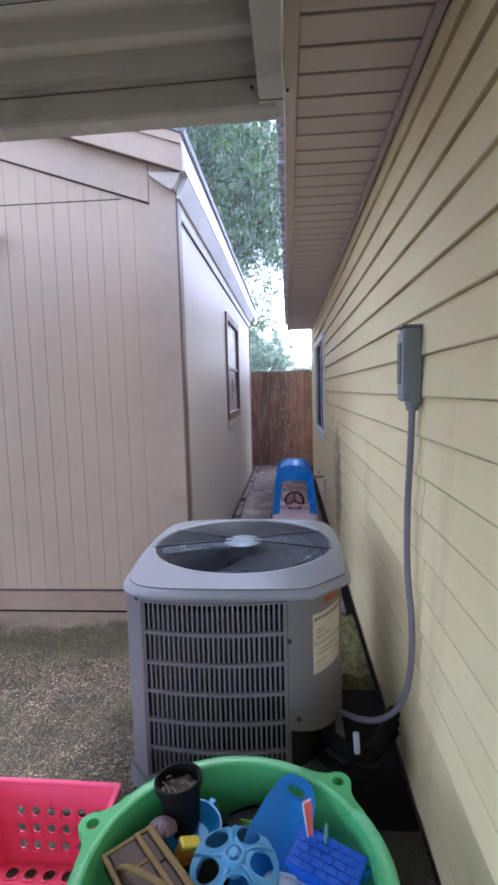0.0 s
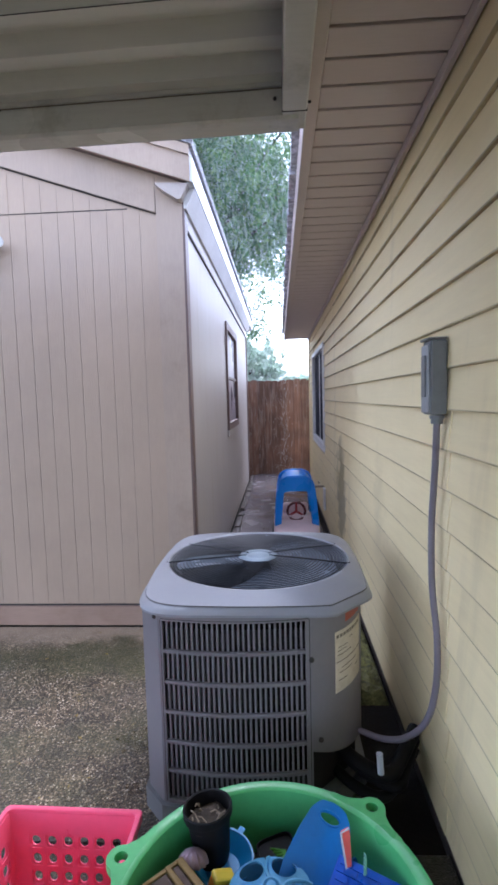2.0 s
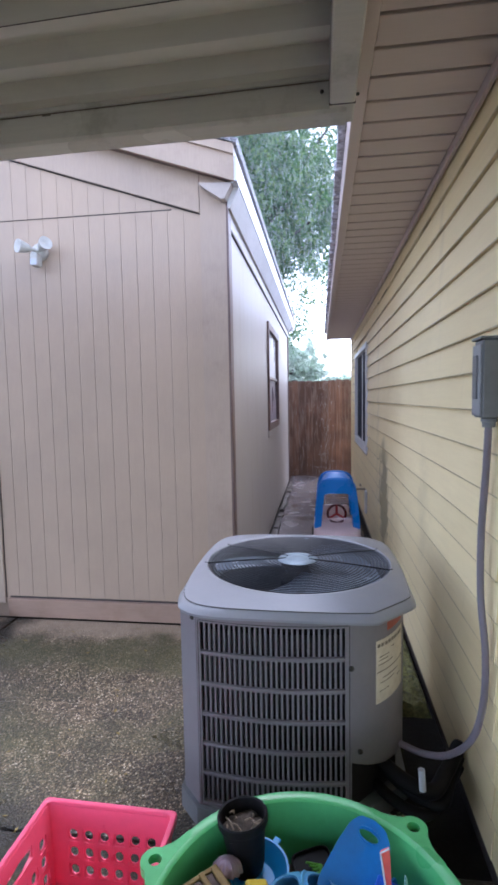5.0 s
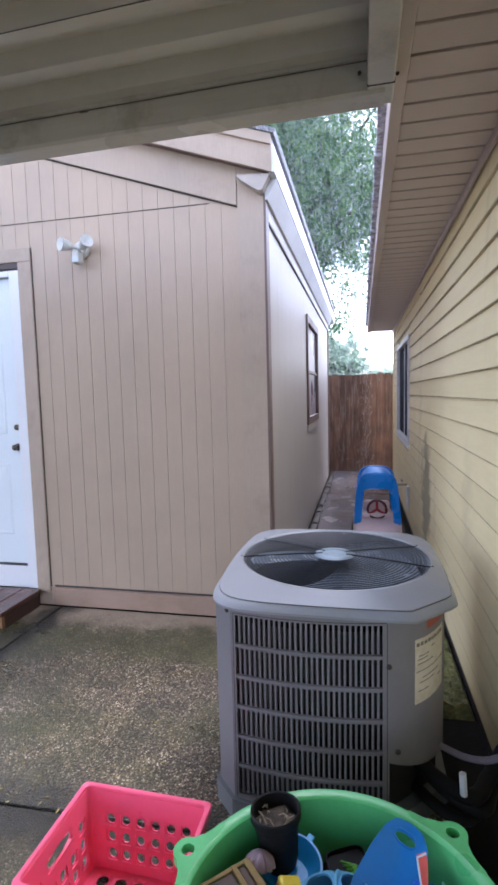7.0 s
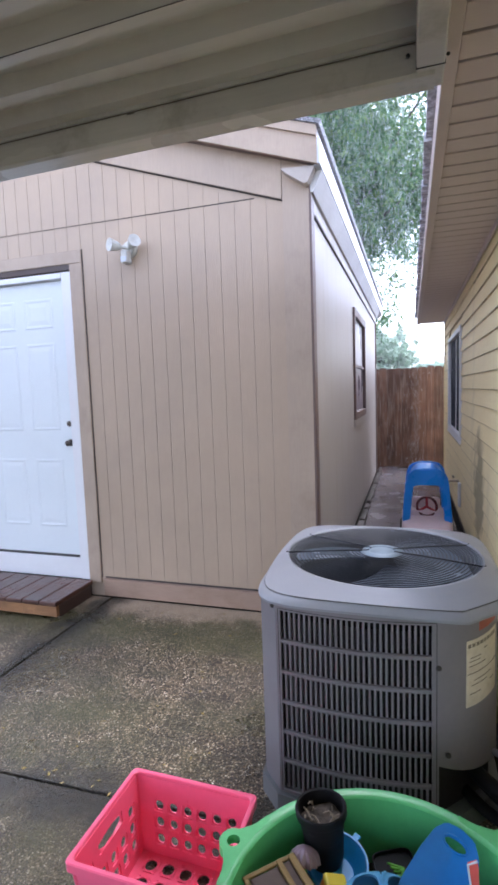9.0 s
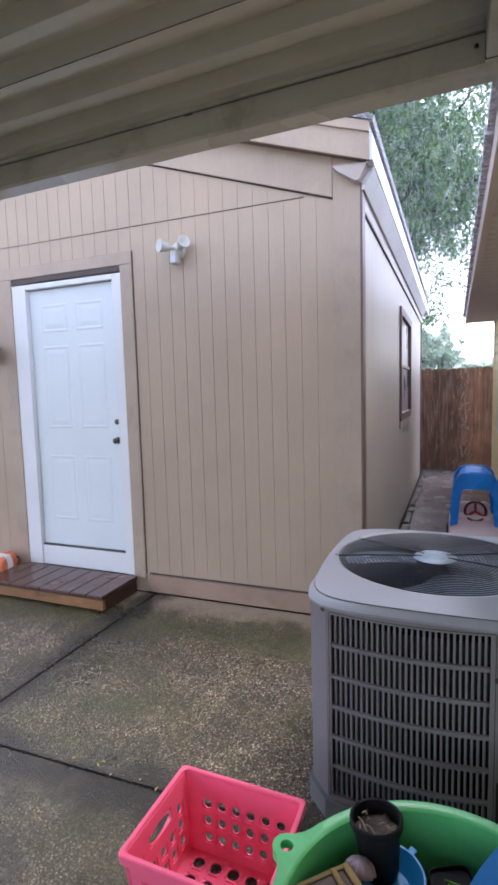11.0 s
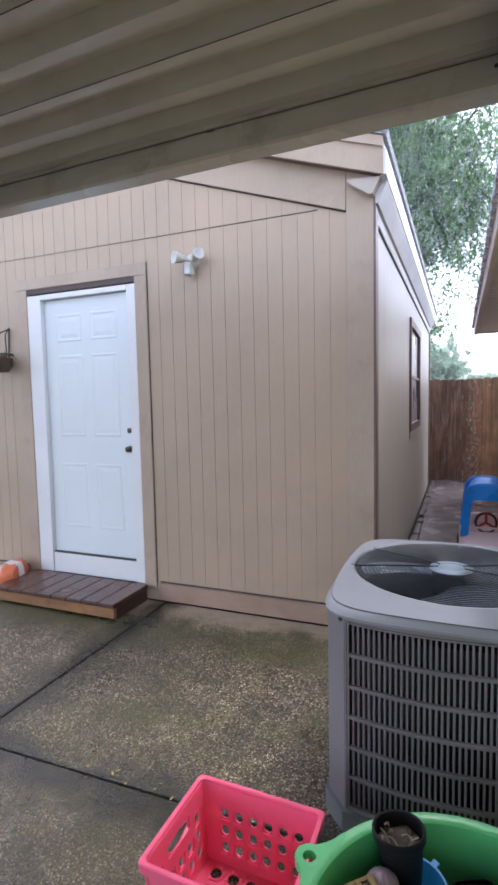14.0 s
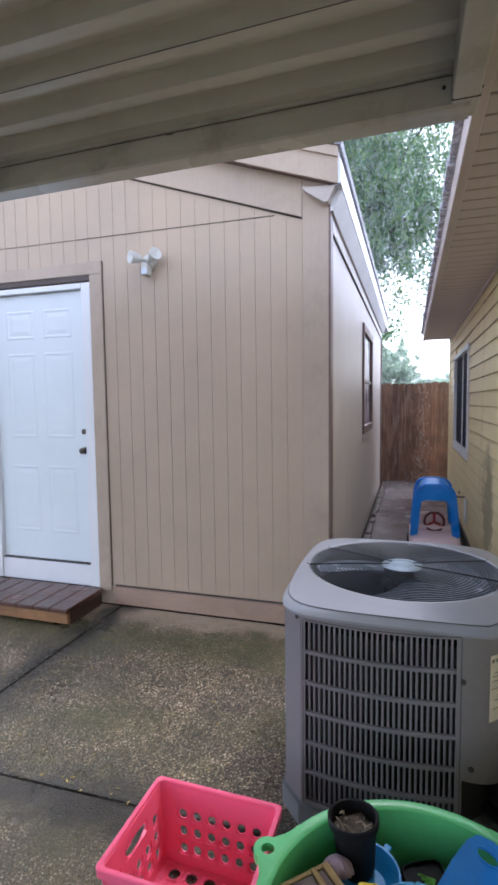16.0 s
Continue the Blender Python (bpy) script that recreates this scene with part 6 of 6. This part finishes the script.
box(bm, 0.032, 0.042, -0.018, 0.018, 0.0, 0.03, 0.004)
bmesh.ops.transform(bm, matrix=DM, verts=bm.verts)
part("bumper", bm, SAUCER, duck)

for nm, lab, material, m, dims in (("toy_spade", "pale white plastic spade lying flat in the tub", PALEWHITE, pose(0.04, 1.185, 0.358, 8, 0, -14), (0.075, 0.035, 0.008)),
                                   ("toy_tray", "blue plastic tray at the side of the tub", BLUE, pose(0.155, 1.31, 0.34, 0, -16, -50), (0.10, 0.05, 0.012)),
                                   ("frisbee", "dark blue plastic lid among the toys", SAUCER, pose(0.01, 1.30, 0.325, 10, 10, 20), (0.06, 0.05, 0.01)),
                                   ("frisbee", "dark plastic lid among the toys", BLACKRUB, pose(-0.09, 1.42, 0.318, 10, -6, 20), (0.05, 0.03, 0.008))):
    tk = thing(nm, lab, "sand toy")
    bm = bm_new()
    ol = [(dims[0] * math.copysign(abs(math.cos(t)) ** 0.5, math.cos(t)), dims[1] * math.copysign(abs(math.sin(t)) ** 0.5, math.sin(t))) for t in [2 * math.pi * i / 28 for i in range(28)]]
    rings(bm, [[(x * k, y * k, z) for x, y in ol] for k, z in ((0.93, -dims[2]), (1.0, 0.0), (1.0, dims[2]), (0.94, dims[2]), (0.9, 0.0))], True, True, True)
    bmesh.ops.transform(bm, matrix=m, verts=bm.verts)
    part("plate", bm, material, tk, "", True)

# ---- trees and distance ----
def tree(name, label, base, height, crown_c, crown_r, count, leaf, size, seed, droop=0.5):
    rnd = random.Random(seed)
    t = thing(name, label, "tree")
    base, cc = Vector(base), Vector(crown_c)
    bm = bm_new()
    top = cc + Vector((0.2, 0, crown_r[2] * 0.5))
    tube(bm, curve_pts([base, base.lerp(top, 0.35) + Vector((0.15, 0, 0)), base.lerp(top, 0.7), top], 5), [0.26 - 0.015 * i for i in range(16)], 10)
    part("trunk", bm, BARK, t, "", True)
    twigs = []
    for i in range(26):
        s = base.lerp(top, rnd.uniform(0.4, 0.98))
        a, b = rnd.uniform(0, 6.28), rnd.uniform(-0.3, 0.8)
        e = cc + Vector((crown_r[0] * math.cos(a) * math.cos(b), crown_r[1] * math.sin(a) * math.cos(b), crown_r[2] * math.sin(b))) * rnd.uniform(0.65, 1.0)
        m = s.lerp(e, 0.5) + Vector((0, 0, 0.35))
        bm = bm_new()
        pts = curve_pts([s, m, e], 5)
        tube(bm, pts, [0.075 * (1 - k / len(pts)) + 0.012 for k in range(len(pts))], 6)
        part("limb", bm, BARK, t, "", True)
        twigs += pts[3:]
    verts, faces = [], []
    clumps = []
    for i in range(count // 26):
        if rnd.random() < 0.6:
            p = Vector(rnd.choice(twigs)) + Vector((rnd.gauss(0, 0.45), rnd.gauss(0, 0.45), rnd.gauss(0, 0.35)))
        else:
            while True:
                q = Vector((rnd.uniform(-1, 1), rnd.uniform(-1, 1), rnd.uniform(-1, 1)))
                if 0.45 < q.length < 1 and noise.noise(q * 3.1) > -0.12:
                    break
            p = cc + Vector((q.x * crown_r[0], q.y * crown_r[1], q.z * crown_r[2]))
        clumps.append(p)
    for p in clumps:
        ln = rnd.uniform(0.3, 0.75)
        sway = Vector((rnd.gauss(0, 0.3), rnd.gauss(0, 0.3), -droop * rnd.uniform(0.6, 1.4)))
        for k in range(26):
            u = k / 26
            c = p + sway * (u * ln) + Vector((rnd.gauss(0, 0.085), rnd.gauss(0, 0.085), rnd.gauss(0, 0.07)))
            d = Vector((rnd.gauss(0, 0.6), rnd.gauss(0, 0.6), rnd.gauss(-0.6, 0.5))).normalized()
            w = d.cross(Vector((rnd.gauss(0, 1), rnd.gauss(0, 1), rnd.gauss(0, 1)))).normalized()
            L, W = size * rnd.uniform(0.7, 1.3), size * rnd.uniform(0.22, 0.36)
            i0 = len(verts)
            verts += [c, c + d * L * 0.45 + w * W, c + d * L, c + d * L * 0.45 - w * W]
            faces.append((i0, i0 + 1, i0 + 2, i0 + 3))
    me = bpy.data.meshes.new("crown")
    me.from_pydata([tuple(v) for v in verts], [], faces)
    me.materials.append(leaf)
    ob = new("crown", me)
    ob.parent = t
    return t


tree("tree", "large green tree with drooping leafy branches behind the shed", (-2.6, 15.5, -0.03), 10, (-2.3, 15.0, 7.15), (3.6, 2.6, 4.3), 110000, LEAF, 0.10, 31, 0.8)
tree("tree", "distant tree beyond the fence, rain haze in its pale leaf colour", (-2.3, 33, -0.03), 6, (-2.2, 33, 3.6), (2.6, 2.0, 2.2), 9000, LEAF_FAR, 0.28, 8, 0.3)
tree("tree", "low distant tree beyond the fence, rain haze in its pale leaf colour", (3.2, 44, -0.03), 4, (2.4, 44, 2.2), (3.6, 2.0, 1.5), 6000, LEAF_FAR, 0.3, 18, 0.3)

dist = thing("distant_house", "far neighbouring house with a low grey roof", "house")
bm = bm_new()
box(bm, 0.5, 12.0, 52, 60, -0.03, 2.6)
part("wall", bm, SHED_WET, dist)
bm = bm_new()
prism(bm, [(51.5, 2.6), (60.5, 2.6), (56, 4.3)], "x", 0.0, 12.5)
part("roof", bm, SHINGLE, dist)
